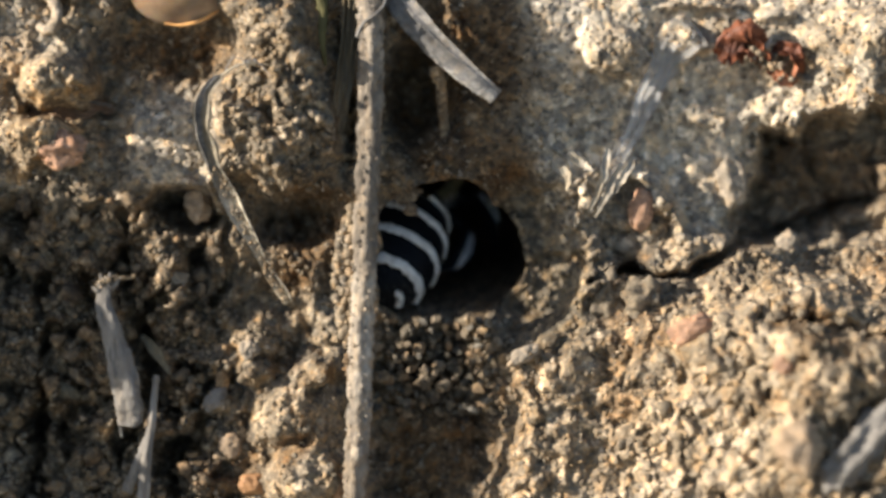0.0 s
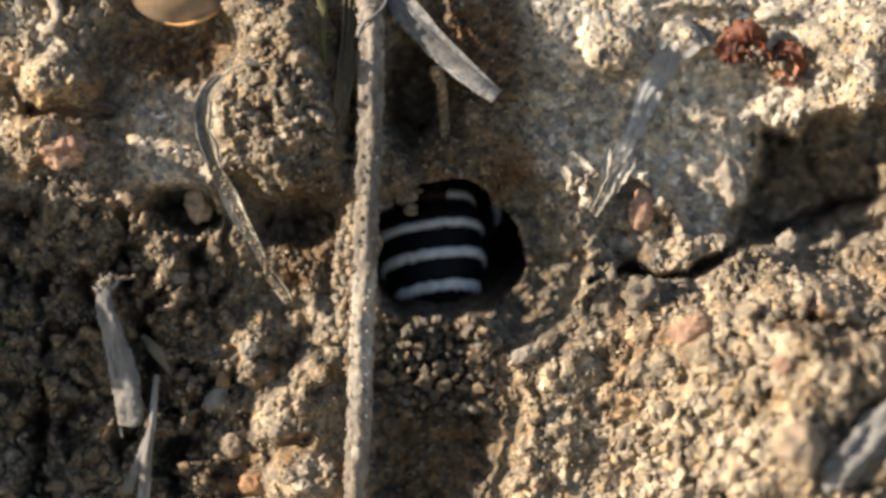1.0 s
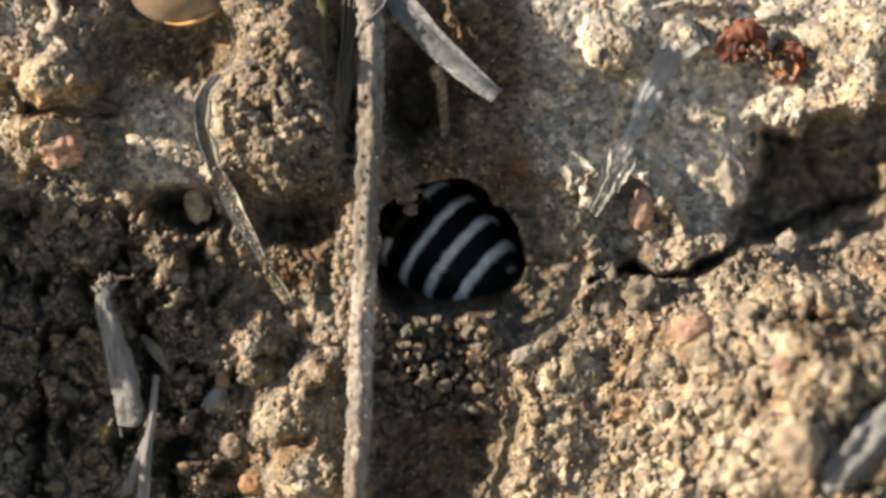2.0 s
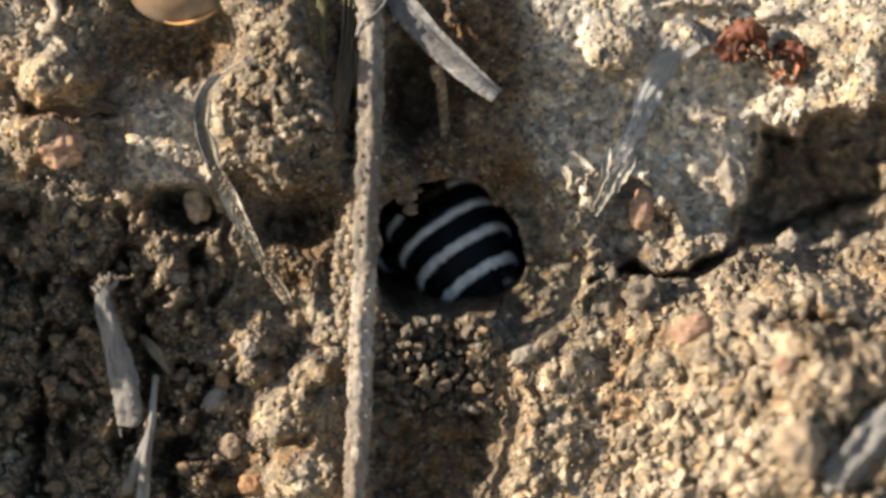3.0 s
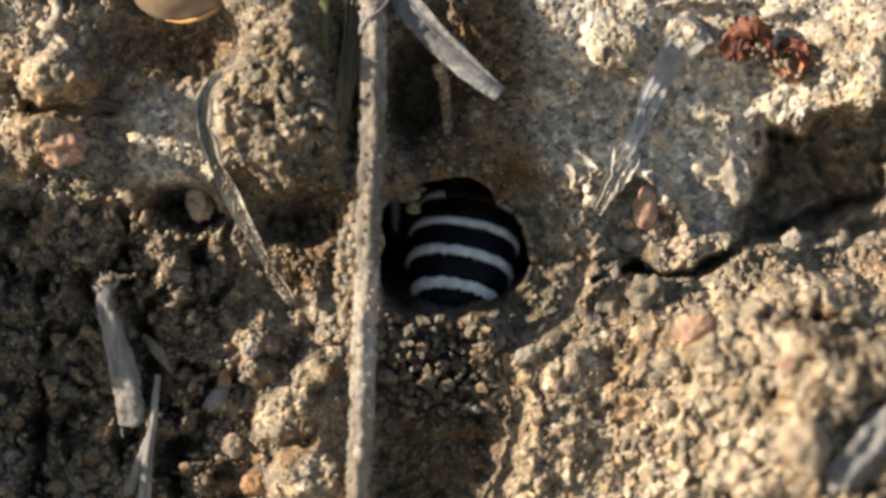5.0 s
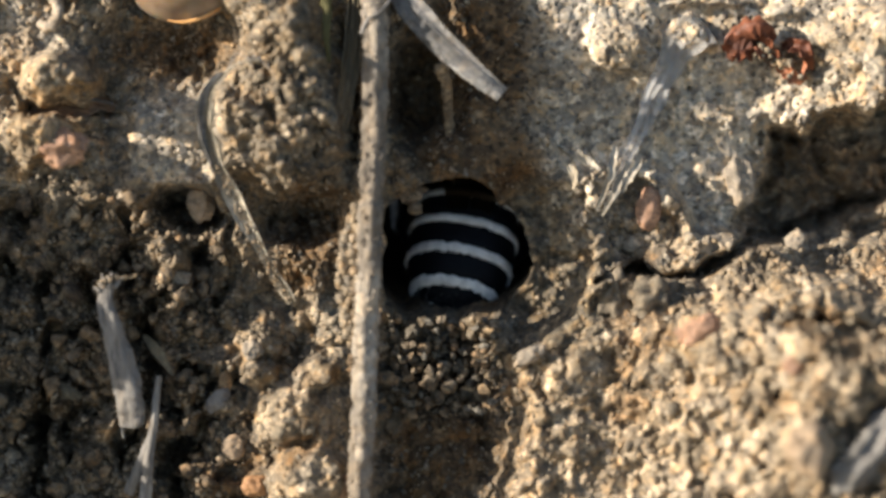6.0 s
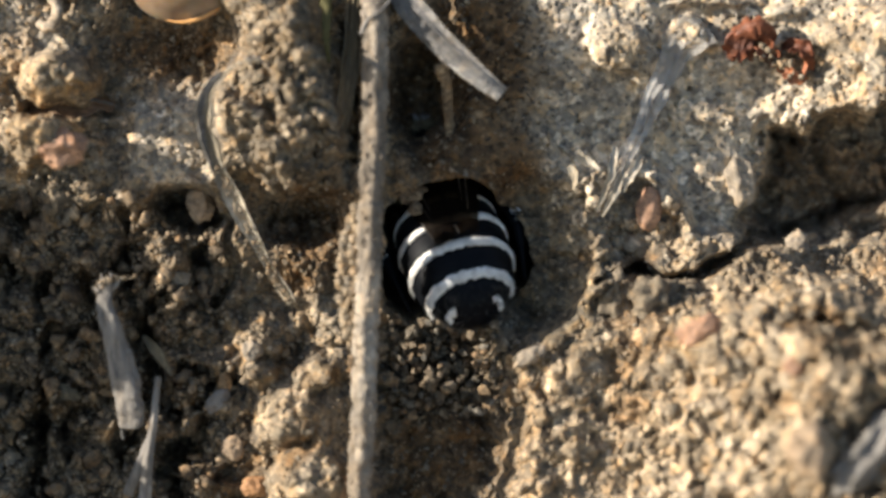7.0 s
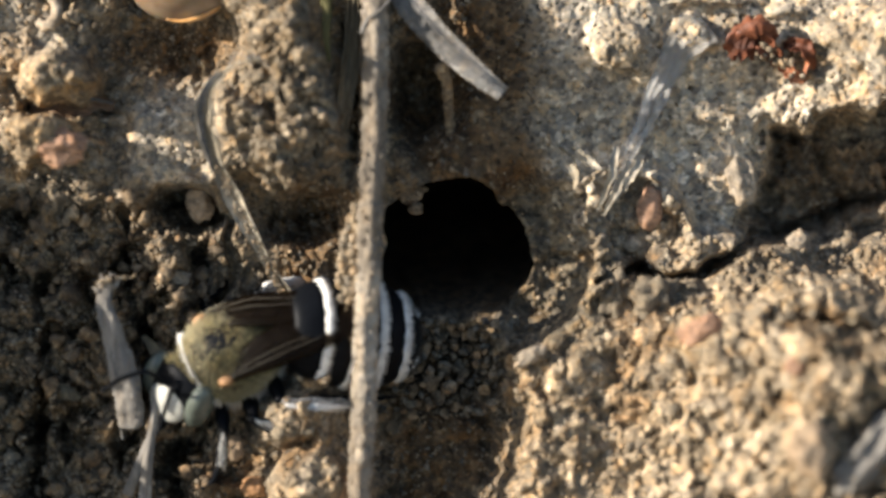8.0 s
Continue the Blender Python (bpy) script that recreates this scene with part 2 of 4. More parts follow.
def relief(x0, y0, fine=True):
    """Height of the soil in millimetres, and how crumbly it is."""
    x = x0 + 16 * wave(x0 / 70, y0 / 70, 3) + 7 * wave(x0 / 25, y0 / 25, 4)
    y = y0 + 16 * wave(x0 / 70, y0 / 70, 5) + 7 * wave(x0 / 25, y0 / 25, 6)
    h = 0.35 * wave(x / 420, y / 420, 11) + 0.22 * wave(x / 170, y / 170, 12)
    crumb = np.full_like(x, 0.6)
    # unseen high ground beside the burrow, on the sun's side, added to cast shade
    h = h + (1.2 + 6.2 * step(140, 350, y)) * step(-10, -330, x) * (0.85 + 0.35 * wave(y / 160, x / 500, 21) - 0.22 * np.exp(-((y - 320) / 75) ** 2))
    # low crumbly ground
    low = step(460, 330, x) * step(310, 420, y)
    h, crumb = h - 0.8 * low, np.maximum(crumb, 0.9 * low)
    h = h + low * 0.8 * wave(x / 95, y / 95, 23)
    # smooth crust, its scalloped edge and the hollow under it
    crust = lump(x, y, 285, 240, 108, 98, 0, 3)
    h, crumb = h + crust * (0.15 - 0.9 * h), crumb * (1 - 0.85 * crust)
    h = h - 3.4 * lump(x, y, 322, 370, 62, 38, -6, 3)
    crumb = np.maximum(crumb, lump(x, y, 322, 375, 70, 40, -6, 2))
    h = h + 0.8 * seam(x, y, 372, 190, 392, 300, 22) + 0.9 * seam(x, y, 345, 330, 388, 362, 16)
    h = h + 1.0 * lump(x, y, 268, 468, 40, 44, 20, 2)
    h = h - 2.2 * lump(x, y, 345, 458, 20, 28, -30, 1.5) - 1.6 * lump(x, y, 15, 380, 40, 30, 0, 1.5)
    # shaded grit beside and under the shell; unseen lump above it added for shade
    h = h - 2.1 * lump(x, y, 295, 95, 125, 75, 0, 1.3) + 1.8 * lump(x, y, 165, -62, 100, 45, 0, 2)
    flat = lump(x, y, 40, 65, 85, 75, 0, 2)
    h, crumb = h + 0.1 * flat, crumb * (1 - 0.6 * flat)
    # two lumps with a dark gap between
    h = h + 3.0 * lump(x, y, 105, 142, 62, 46, 0, 2.5) + 3.0 * lump(x, y, 72, 248, 66, 42, -14, 2.5)
    h = h - 1.2 * seam(x, y, 40, 200, 190, 196, 12)
    h = h - 1.0 * lump(x, y, 195, 225, 30, 65, 0, 1.5)
    # big crumbly clod
    clod = lump(x, y, 500, 205, 108, 140, 6, 3)
    h, crumb = h + 3.7 * clod * (0.85 + 0.35 * wave(x / 60, y / 60, 31)), np.maximum(crumb, clod * 0.6)
    h = h + 2.9 * lump(x, y, 475, 25, 80, 70, 0, 2) + 0.6 * lump(x, y, 530, 60, 30, 60, 0, 2)
    h = h - 0.9 * lump(x, y, 440, 150, 34, 30, 0, 2)
    h = h - 3.4 * lump(x, y, 515, 394, 80, 46, 0, 2) - 1.2 * lump(x, y, 606, 180, 16, 120, 4, 2)
    crumb = np.maximum(crumb, 1.1 * lump(x, y, 515, 385, 95, 70, 0, 2))
    h = h - 1.0 * lump(x, y, 440, 505, 85, 55, 0, 1.5)
    # ridges below the twig's foot
    h = h - 1.2 * lump(x, y, 520, 590, 130, 75, 0, 2)
    knobs = np.maximum.reduce([lump(x, y, 470, 595, 55, 42, 20, 2), 0.9 * lump(x, y, 580, 575, 32, 44, 0, 2), 0.8 * lump(x, y, 452, 655, 30, 30, 0, 2), 0.7 * lump(x, y, 548, 655, 36, 26, 20, 2)])
    ridge = np.maximum.reduce([lump(x, y, 520, 735, 62, 52, 30, 2.5), lump(x, y, 545, 845, 75, 58, 10, 2.5), 0.75 * seam(x, y, 560, 660, 560, 900, 44)])
    h, crumb = h + 1.4 * knobs + 2.1 * ridge, np.maximum(crumb, 0.8 * knobs) * (1 - 0.2 * ridge)
    h = h - 3.6 * lump(x, y, 312, 800, 38, 30, 0, 2.5)
    h = h - 3.2 * seam(x, y, 248, 590, 264, 700, 22)
    h = h - 3.0 * seam(x, y, 72, 690, 45, 890, 15)
    # mud beside the twig
    h = h + 0.5 * lump(x, y, 628, 375, 30, 75, 0, 1.5)
    # shaded recess behind the twig
    h = h - 3.0 * lump(x, y, 732, 165, 54, 88, 0, 3) - 1.5 * lump(x, y, 745, 110, 82, 190, 0, 2)
    # roof of the hole
    roof = lump(x, y, 825, 290, 140, 58, 0, 1.4)
    h, crumb = h + 1.4 * roof, crumb * (1 - 0.15 * roof)
    # funnel beside the hole and the trough below it
    funnel = lump(x, y, 945, 470, 98, 165, 10, 3)
    h = h * (1 - funnel) + funnel * (-1.9 + 1.9 * step(935, 1075, x))
    crumb = crumb * (1 - 0.3 * funnel)
    trough = lump(x, y, 755, 730, 135, 200, 0, 2.5)
    h = h - 1.7 * trough - 0.3 * lump(x, y, 775, 640, 105, 80, 0, 2)
    crumb = crumb * (1 - 0.3 * lump(x, y, 775, 815, 95, 80, 0, 2))
    # pale crust up the slope, leaning away from the sun
    edge = 300 + 115 * step(1150, 1235, x) - 0.22 * np.maximum(x - 1300, 0)
    upper = step(790, 880, x) * step(edge + 25, edge - 25, y)
    h, crumb = h + upper * (-0.5 - 1.0 * np.clip((x - 900) / 300, 0, 1) - 0.5 * step(1130, 1190, x)), crumb * (1 - 0.92 * upper)
    crumb = crumb * (1 - 0.85 * step(830, 930, x) * step(edge + 25, edge - 25, y))
    h = h + 1.2 * step(160, 60, y) * step(880, 1400, x)
    patch = np.maximum(lump(x, y, 1095, 95, 62, 42, -18, 3), 0.9 * lump(x, y, 1215, 62, 42, 26, -25, 3))
    h, crumb = h + 0.95 * patch, np.maximum(crumb, 0.3 * patch)
    h = h + 0.5 * seam(x, y, 1225, 205, 1290, 212, 14) + 0.5 * lump(x, y, 1378, 28, 30, 12, 10, 2) + 0.8 * lump(x, y, 1240, 4, 70, 10, 0, 2)
    # lip with a rounded foot, and the broken shaded face beyond its edge
    h = h + 0.5 * seam(x, y, 1200, 360, 1262, 440, 26) + 0.3 * lump(x, y, 1290, 330, 45, 80, 0, 2)
    rim = x - 1335 + 0.22 * (y - 210) + 45 * rough(x0 / 80, y0 / 80, 36, 4, 0.6)
    face = step(0, 60, rim) * step(190, 226, y + 0.08 * (x - 1450) + 34 * rough(x0 / 70, y0 / 90, 37, 4, 0.6)) * step(450, 405, y + 0.02 * (x - 1400))
    h = h + face * (-2.6 + 1.0 * step(1380, 1650, x) + 1.4 * rough(x / 80, y / 80, 39, 3))
    crumb = np.maximum(crumb, 0.75 * face)
    # sunlit brow over it
    brow = step(1350, 1450, x + 0.5 * (y - 130)) * step(216, 186, y + 0.08 * (x - 1450) + 34 * rough(x0 / 70, y0 / 90, 37, 4, 0.6)) * (0.3 + 0.7 * step(20, 80, y + 0.3 * (x - 1450)))
    h = h + brow * (1.1 + 2.2 * step(1380, 1600, x) + 1.3 * wave(x / 75, y / 75, 38))
    crumb = np.maximum(crumb, 0.28 * brow)
    h = h - 0.9 * lump(x, y, 1120, 400, 75, 75, 0, 2)
    # mound that rises towards the viewer
    rise = step(1010, 1520, x + 0.12 * (y - 650)) * step(440, 620, y + 0.05 * (x - 1200) - 0.35 * np.maximum(x - 1420, 0))
    h, crumb = h + 6.2 * rise, np.maximum(crumb, rise)
    h = h + rise * (0.9 * wave(x / 120, y / 120, 33) + 0.5 * wave(x / 48, y / 48, 34))
    h = h - 1.6 * lump(x, y, 1520, 440, 130, 60, 0, 2) - 2.2 * lump(x, y, 1575, 735, 95, 48, 10, 2)
    h = h - 1.6 * lump(x, y, 1455, 580, 120, 26, -14, 2)
    h = h + 0.9 * np.maximum(seam(x, y, 1052, 505, 1000, 570, 20), seam(x, y, 1000, 570, 905, 640, 20))
    # spur between the trough and the mound, its far face in shade
    along = x + 0.03 * (y - 650) + 22 * wave(x / 60, y / 40, 46)
    foot = step(550, 640, y + 0.2 * (x - 950))
    h = h + foot * (2.3 * step(860, 950, along) - 0.6 * step(955, 1100, along))
    crumb = crumb * (1 - 0.3 * foot * step(940, 990, along) * step(1130, 1080, along))
    # cracks
    crack = np.maximum.reduce([seam(x, y, 1050, 498, 1110, 474, 6), seam(x, y, 1110, 474, 1170, 490, 7), seam(x, y, 1170, 490, 1225, 488, 8),
                               seam(x, y, 1225, 488, 1330, 425, 9), seam(x, y, 1330, 425, 1568, 345, 13)])
    h = h - 2.4 * crack
    if fine:
        p = x + 7 * wave(x0 / 15, y0 / 15, 42) + 3 * wave(x0 / 7, y0 / 7, 43)
        q = y + 7 * wave(x0 / 15, y0 / 15, 44) + 3 * wave(x0 / 7, y0 / 7, 45)
        soft = np.clip(rise + 0.15 * clod, 0, 1)
        h = h + clod * (0.45 * blocks(p / 17, q / 17, 65, 3.4) + 0.5 * blocks(p / 40, q / 40, 66, 3.0) - 0.4)
        coarse = crumb * (1 - 0.55 * soft) * step(-0.35, 0.25, wave(x / 130, y / 130, 47))
        h = h + (0.10 + 0.34 * crumb) * rough(x / 60, y / 60, 41, 6, 0.60)
        h = h + coarse * (1 + 0.7 * low) * (1.4 * blocks(p / 62, q / 62, 51, 3.0) - 0.6)
        h = h + crumb * (1 - 0.6 * soft) * (0.8 * blocks(p / 29, q / 29, 61, 2.8) - 0.3)
        h = h + crumb * (0.30 * blocks(p / 13, q / 13, 71) - 0.1)
        h = h + soft * (0.5 * cells(p / 52, q / 52, 53) + 0.22 * cells(p / 24, q / 24, 55) - 0.3) - 1.0 * soft * step(0.25, 0.42, wave(x / 36, y / 36, 57))
        h = h - low * 1.8 * step(0.20, 0.36, wave(x / 47, y / 62, 58))
        h = h + (1 - crumb) * (0.06 * cells(x0 / 14, y0 / 14, 81) + 0.10 * rough(x0 / 22, y0 / 22, 83, 3) - 0.20 * step(0.24, 0.42, wave(x0 / 9, y0 / 9, 85)))
    return h, crumb


def ground_height(a, b):
    return float(relief(np.array([float(a)]), np.array([float(b)]))[0][0])


def spread_out(lo, hi, gap):
    """Even steps round the burrow, then wider and wider ones to the horizon."""
    core = np.arange(lo, hi + gap, gap)
    out = gap * np.cumsum(1.24 ** np.arange(1, 60))
    return np.concatenate([(core[0] - out)[::-1], core, core[-1] + out])


def bank_sheet():
    xs, ys = spread_out(-45, 1613, 2.4), spread_out(-45, 927, 2.4)
    x, y = np.meshgrid(xs, ys)
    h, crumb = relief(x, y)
    u, v, w = (x - 784) / K, (441 - y) / K, h
    # the burrow, which runs up and inwards
    r = hole_radius(x, y)
    inside = r < 1
    way = np.clip((1 - r) / 0.8, 0, 1)
    ring = np.where(r < 0.2, r / 0.2, 1.0) * (1 + 0.40 * step(0.0, 0.5, way))
    scale = np.where(inside, ring / np.maximum(r, 1e-6), 1.0)
    cu, cv = (HOLE_A - 784) / K, (441 - HOLE_B) / K
    rag = 0.10 * rough(x / 30, y / 30, 91, 3)
    u = np.where(inside, cu + (u - cu) * scale + 0.5 * way + rag * way, u)
    v = np.where(inside, cv + (v - cv) * scale + 8.0 * way ** 1.6 + 2.0 * np.clip(way / 0.35, 0, 1) * np.clip((y - HOLE_B) / HOLE_RB, 0, 1) + rag * way, v)
    w = np.where(inside, np.minimum(h, 0.6) * (1 - way) - 20.0 * way, w)
    # lie of the land: a slope between two flats
    s = np.concatenate([-np.geomspace(4e5, 70, 400), np.linspace(-69, 69, 60), np.geomspace(70, 4e5, 400)])
    lean = SLOPE * step(330, 75, np.abs(s))
    mid = 0.5 * (lean[1:] + lean[:-1])
    py = np.concatenate([[0], np.cumsum(np.cos(mid) * np.diff(s))])
    pz = np.concatenate([[0], np.cumsum(np.sin(mid) * np.diff(s))])
    py, pz = py - np.interp(0, s, py), pz - np.interp(0, s, pz)
    tilt = np.interp(v, s, lean)
    fade = 1 / (1 + (np.maximum(np.abs(u), np.abs(v)) / 400) ** 2)
    w = w * fade
    far = np.abs(v) > 65
    Y = np.where(far, np.interp(v, s, py), v * math.cos(SLOPE)) - w * np.sin(tilt)
    Z = np.where(far, np.interp(v, s, pz), v * math.sin(SLOPE)) + w * np.cos(tilt)
    p = np.stack([u, Y, Z], -1).reshape(-1, 3) * MM
    rows, cols = x.shape
    i = (np.arange(rows - 1)[:, None] * cols + np.arange(cols - 1)[None, :]).reshape(-1)
    faces = np.stack([i + cols, i + cols + 1, i + 1, i], -1)
    me = bpy.data.meshes.new("ground")
    me.vertices.add(len(p))
    me.vertices.foreach_set("co", p.astype(np.float32).reshape(-1))
    me.loops.add(faces.size)
    me.loops.foreach_set("vertex_index", faces.reshape(-1).astype(np.int32))
    me.polygons.add(len(faces))
    me.polygons.foreach_set("loop_start", np.arange(0, faces.size, 4, dtype=np.int32))
    me.polygons.foreach_set("use_smooth", np.ones(len(faces), dtype=bool))
    me.update(calc_edges=True)
    # soil tones: pale crust, tan crumbs, brown clay, with sunlight and shade painted in
    pale = np.clip(1 - 1.1 * crumb, 0, 1) * np.clip(step(890, 1010, x) * step(460, 420, y) + 0.8 * lump(x, y, 285, 240, 125, 115, 0, 3) + 0.8 * lump(x, y, 40, 65, 95, 85, 0, 2), 0, 1) * (1 - 0.6 * lump(x, y, 1490, 110, 160, 90, 0, 2))
    # brown clay, and shade painted on the roof, recesses and face under the brow
    clay_shade = np.clip(lump(x, y, 830, 290, 150, 55, 0, 2) + lump(x, y, 850, 120, 100, 190, 0, 2) + lump(x, y, 300, 90, 130, 55, 0, 2) + lump(x, y, 770, 800, 130, 110, 0, 2) + lump(x, y, 560, 420, 80, 90, 0, 2) + lump(x, y, 1470, 300, 130, 90, 0, 2) + lump(x, y, 728, 165, 60, 90, 0, 2)
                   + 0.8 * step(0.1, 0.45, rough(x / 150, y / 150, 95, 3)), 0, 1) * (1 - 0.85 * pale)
    grey = np.clip(funnel_mask(x, y) + step(0.05, 0.4, rough(x / 110, y / 110, 99, 3)) * 0.5 * (1 - pale), 0, 1)
    loam = np.clip(step(430, 330, x) * step(320, 400, y) * (0.75 + 0.5 * wave(x / 90, y / 90, 88)), 0, 1)
    # sandy soil, brightened to paint sunlight on the mound, spur and ridges
    sandy = np.maximum(np.maximum(step(1000, 1180, x) * step(430, 590, y + 0.13 * (x - 1200)), 0.9 * step(865, 950, x + 0.03 * (y - 650)) * step(560, 640, y + 0.2 * (x - 950))), 0.8 * np.maximum(lump(x, y, 520, 735, 70, 60, 30, 2), lump(x, y, 545, 845, 85, 65, 10, 2)))
    # dark spoil ground, deepened to paint the shade between the crumbs
    heap = lump(x, y, 775, 645, 100, 72, 0, 2.5)
    # brighter, yellower tone on the two lumps
    golden = lump(x, y, 85, 195, 85, 100, 0, 2)
    rust = step(0.12, 0.42, rough(x / 46, y / 46, 93, 3)) * (1 - np.clip(1.7 * pale, 0, 1)) * (1 - 0.5 * sandy)
    # shade painted into the soil's colour inside the burrow
    burrow_shade = step(1.02, 0.90, r)
    near = step(1500, 500, np.maximum(np.abs(x - 784) - 784, np.abs(y - 441) - 441))
    tone = np.ones((*x.shape, 4))
    for mask, colour in ((pale, (2.06, 2.16, 2.32)), (golden, (1.5, 1.40, 1.24)), (clay_shade, (0.60, 0.47, 0.34)), (grey, (0.62, 0.62, 0.60)), (loam, (0.54, 0.50, 0.44)), (sandy, (1.40, 1.35, 1.29)), (heap, (0.34, 0.33, 0.31)), (rust, (1.0, 0.89, 0.74)), (burrow_shade, (0.42, 0.36, 0.30))):
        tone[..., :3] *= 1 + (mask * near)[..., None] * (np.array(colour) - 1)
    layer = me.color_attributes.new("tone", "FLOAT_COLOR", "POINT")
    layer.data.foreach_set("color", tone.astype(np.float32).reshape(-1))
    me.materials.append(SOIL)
    ob = new("ground", me)
    ob.location = BASE
    return tagged(ob, "dry sandy earth bank with cracks, clods and a burrow hole", "ground", kind="structure")


def funnel_mask(x, y):
    return lump(x, y, 950, 470, 90, 150, 10, 2) + lump(x, y, 770, 640, 100, 80, 0, 2)


bank_sheet()


# ---- shaping helpers ----
def thing(name, place, label, category, group=""):
    ob = new(name)
    ob.matrix_world = BANK @ Matrix.Translation(place)
    return tagged(ob, label, category, group)


def mesh_of(name, bm, mat):
    for f in bm.faces:
        f.smooth = True
    me = bpy.data.meshes.new(name)
    bm.to_mesh(me)
    bm.free()
    me.materials.append(mat)
    return me


def part(name, bm, mat, parent, label=""):
    """One mesh part, in its parent's space; bm in millimetres."""
    bmesh.ops.scale(bm, vec=(MM, MM, MM), verts=bm.verts)
    ob = new(name, mesh_of(name, bm, mat))
    ob.parent = parent
    if label:
        ob["label"] = label
    return ob


def curve_through(points, n):
    """n places on a smooth line through the points."""
    p = [Vector(q) for q in points]
    p = [2 * p[0] - p[1]] + p + [2 * p[-1] - p[-2]]
    out = []
    for i in range(n):
        t = i / (n - 1) * (len(p) - 3)
        k = min(int(t), len(p) - 4)
        f = t - k
        a, b, c, d = p[k:k + 4]
        out.append(0.5 * (2 * b + (c - a) * f + (2 * a - 5 * b + 4 * c - d) * f * f + (3 * b - a - 3 * c + d) * f ** 3))
    return out


def sweep(points, section, n=60, up=(0, 0, 1), bm=None):
    """A solid along a line. section(t) gives the outline at t, 0 to 1, as pairs across and along up."""
    bm = bm or bmesh.new()
    line = curve_through(points, n)
    rings = []
    for i, p in enumerate(line):
        d = (line[min(i + 1, n - 1)] - line[max(i - 1, 0)]).normalized()
        across = d.cross(Vector(up))
        across = across.normalized() if across.length > 1e-6 else Vector((1, 0, 0))
        top = across.cross(d)
        rings.append([bm.verts.new(p + across * a + top * b) for a, b in section(i / (n - 1))])
    for r, q in zip(rings, rings[1:]):
        for k in range(len(r)):
            m = (k + 1) % len(r)
            bm.faces.new((r[k], r[m], q[m], q[k]))
    bm.faces.new(rings[0][::-1])
    bm.faces.new(rings[-1])
    return bm


def round_section(radius, seg=16, flat=1.0, bark=0.0, seed=0.0, lumps=3.0, ribs=0):
    """An uneven round outline; radius(t)."""
    def section(t):
        out = []
        for k in range(seg):
            g = 2 * math.pi * k / seg
            c, s = math.cos(g), math.sin(g)
            e = 1 + bark * noise.noise((c * 1.3 + seed, s * 1.3, t * lumps * 6)) + 0.6 * bark * noise.noise((c * 3 + seed, s * 3, t * lumps * 20))
            if ribs:
                e += 0.09 * math.sin(ribs * g + 2 * noise.noise((seed, 1.0, t * 4)))
            out.append((radius(t) * c * e, radius(t) * s * e * flat))
        return out
    return section


def blade_section(width, thick=0.05, curl=0.3, seg=8, twist=0.0, fray=0.0, seed=0.0):
    """A thin leaf's outline with a hollow; width(t), twist in degrees from end to end."""
    def section(t):
        half, top, bottom = width(t) * 0.5, [], []
        g = radians(twist) * t
        for k in range(seg + 1):
            x = -1 + 2 * k / seg
            e = 1 + fray * noise.noise((seed + (3 if x > 0 else 0), t * 9, 0.3))
            a, b = x * half * e, curl * half * (x * x - 0.5) + 0.08 * half * noise.noise((x * 2.5 + seed, t * 12, 1.0))
            for row, o in ((top, thick / 2), (bottom, -thick / 2)):
                row.append((a * math.cos(g) - (b + o) * math.sin(g), a * math.sin(g) + (b + o) * math.cos(g)))
        return top[::-1] + bottom
    return section


def taper(a, b, mid=None):
    if mid is None:
        return lambda t: a + (b - a) * t
    return lambda t: a + (mid - a) * t * 2 if t < 0.5 else mid + (b - mid) * (t * 2 - 1)


def local(points, origin):
    """Plan places (a, b, w) as millimetres from the origin, a place in the bank's space."""
    return [(at(*p) - origin) / MM for p in points]


# ---- stones and crumbs ----
def egg_shape(centre, radii, seg=32, rings=20):
    bm = bmesh.new()
    bmesh.ops.create_uvsphere(bm, u_segments=seg, v_segments=rings, radius=1)
    for v in bm.verts:
        v.co = Vector((v.co.x * radii[0] + centre[0], v.co.y * radii[1] + centre[1], v.co.z * radii[2] + centre[2]))
    return bm


def stone_verts(level, seed, jag=0.25):
    bm = bmesh.new()
    bmesh.ops.create_icosphere(bm, subdivisions=level, radius=1)
    off = Vector((seed * 7.3, seed * 3.1, seed * 1.7))
    for v in bm.verts:
        d = v.co.copy()
        v.co *= 1 + jag * noise.noise(d * 1.3 + off) + 0.6 * jag * noise.noise(d * 3.1 + off)
        if level > 3:
            v.co *= 1 + 0.32 * jag * noise.noise(d * 6 + off) + 0.2 * jag * noise.noise(d * 13 + off)
    return bm


def stone(name, a, b, ra, rb, mat, label, category, turn=0.0, w=None, thick=0.8, level=4, jag=0.3, group="", sink=0.35):
    """A single stone or clod that rests in the soil; sizes in steps of the plan."""
    r = (ra / K, rb / K, thick * min(ra, rb) / K)
    w = ground_height(a, b) + r[2] * (1 - 2 * sink) if w is None else w
    bm = stone_verts(level, a * 0.13 + b * 0.07, jag)
    bmesh.ops.scale(bm, vec=[q * MM for q in r], verts=bm.verts)
    bmesh.ops.rotate(bm, matrix=Matrix.Rotation(radians(turn), 3, "Z"), verts=bm.verts)
    ob = new(name, mesh_of(name, bm, mat))
    ob.matrix_world = BANK @ Matrix.Translation(at(a, b, w))
    return tagged(ob, label, category, group)


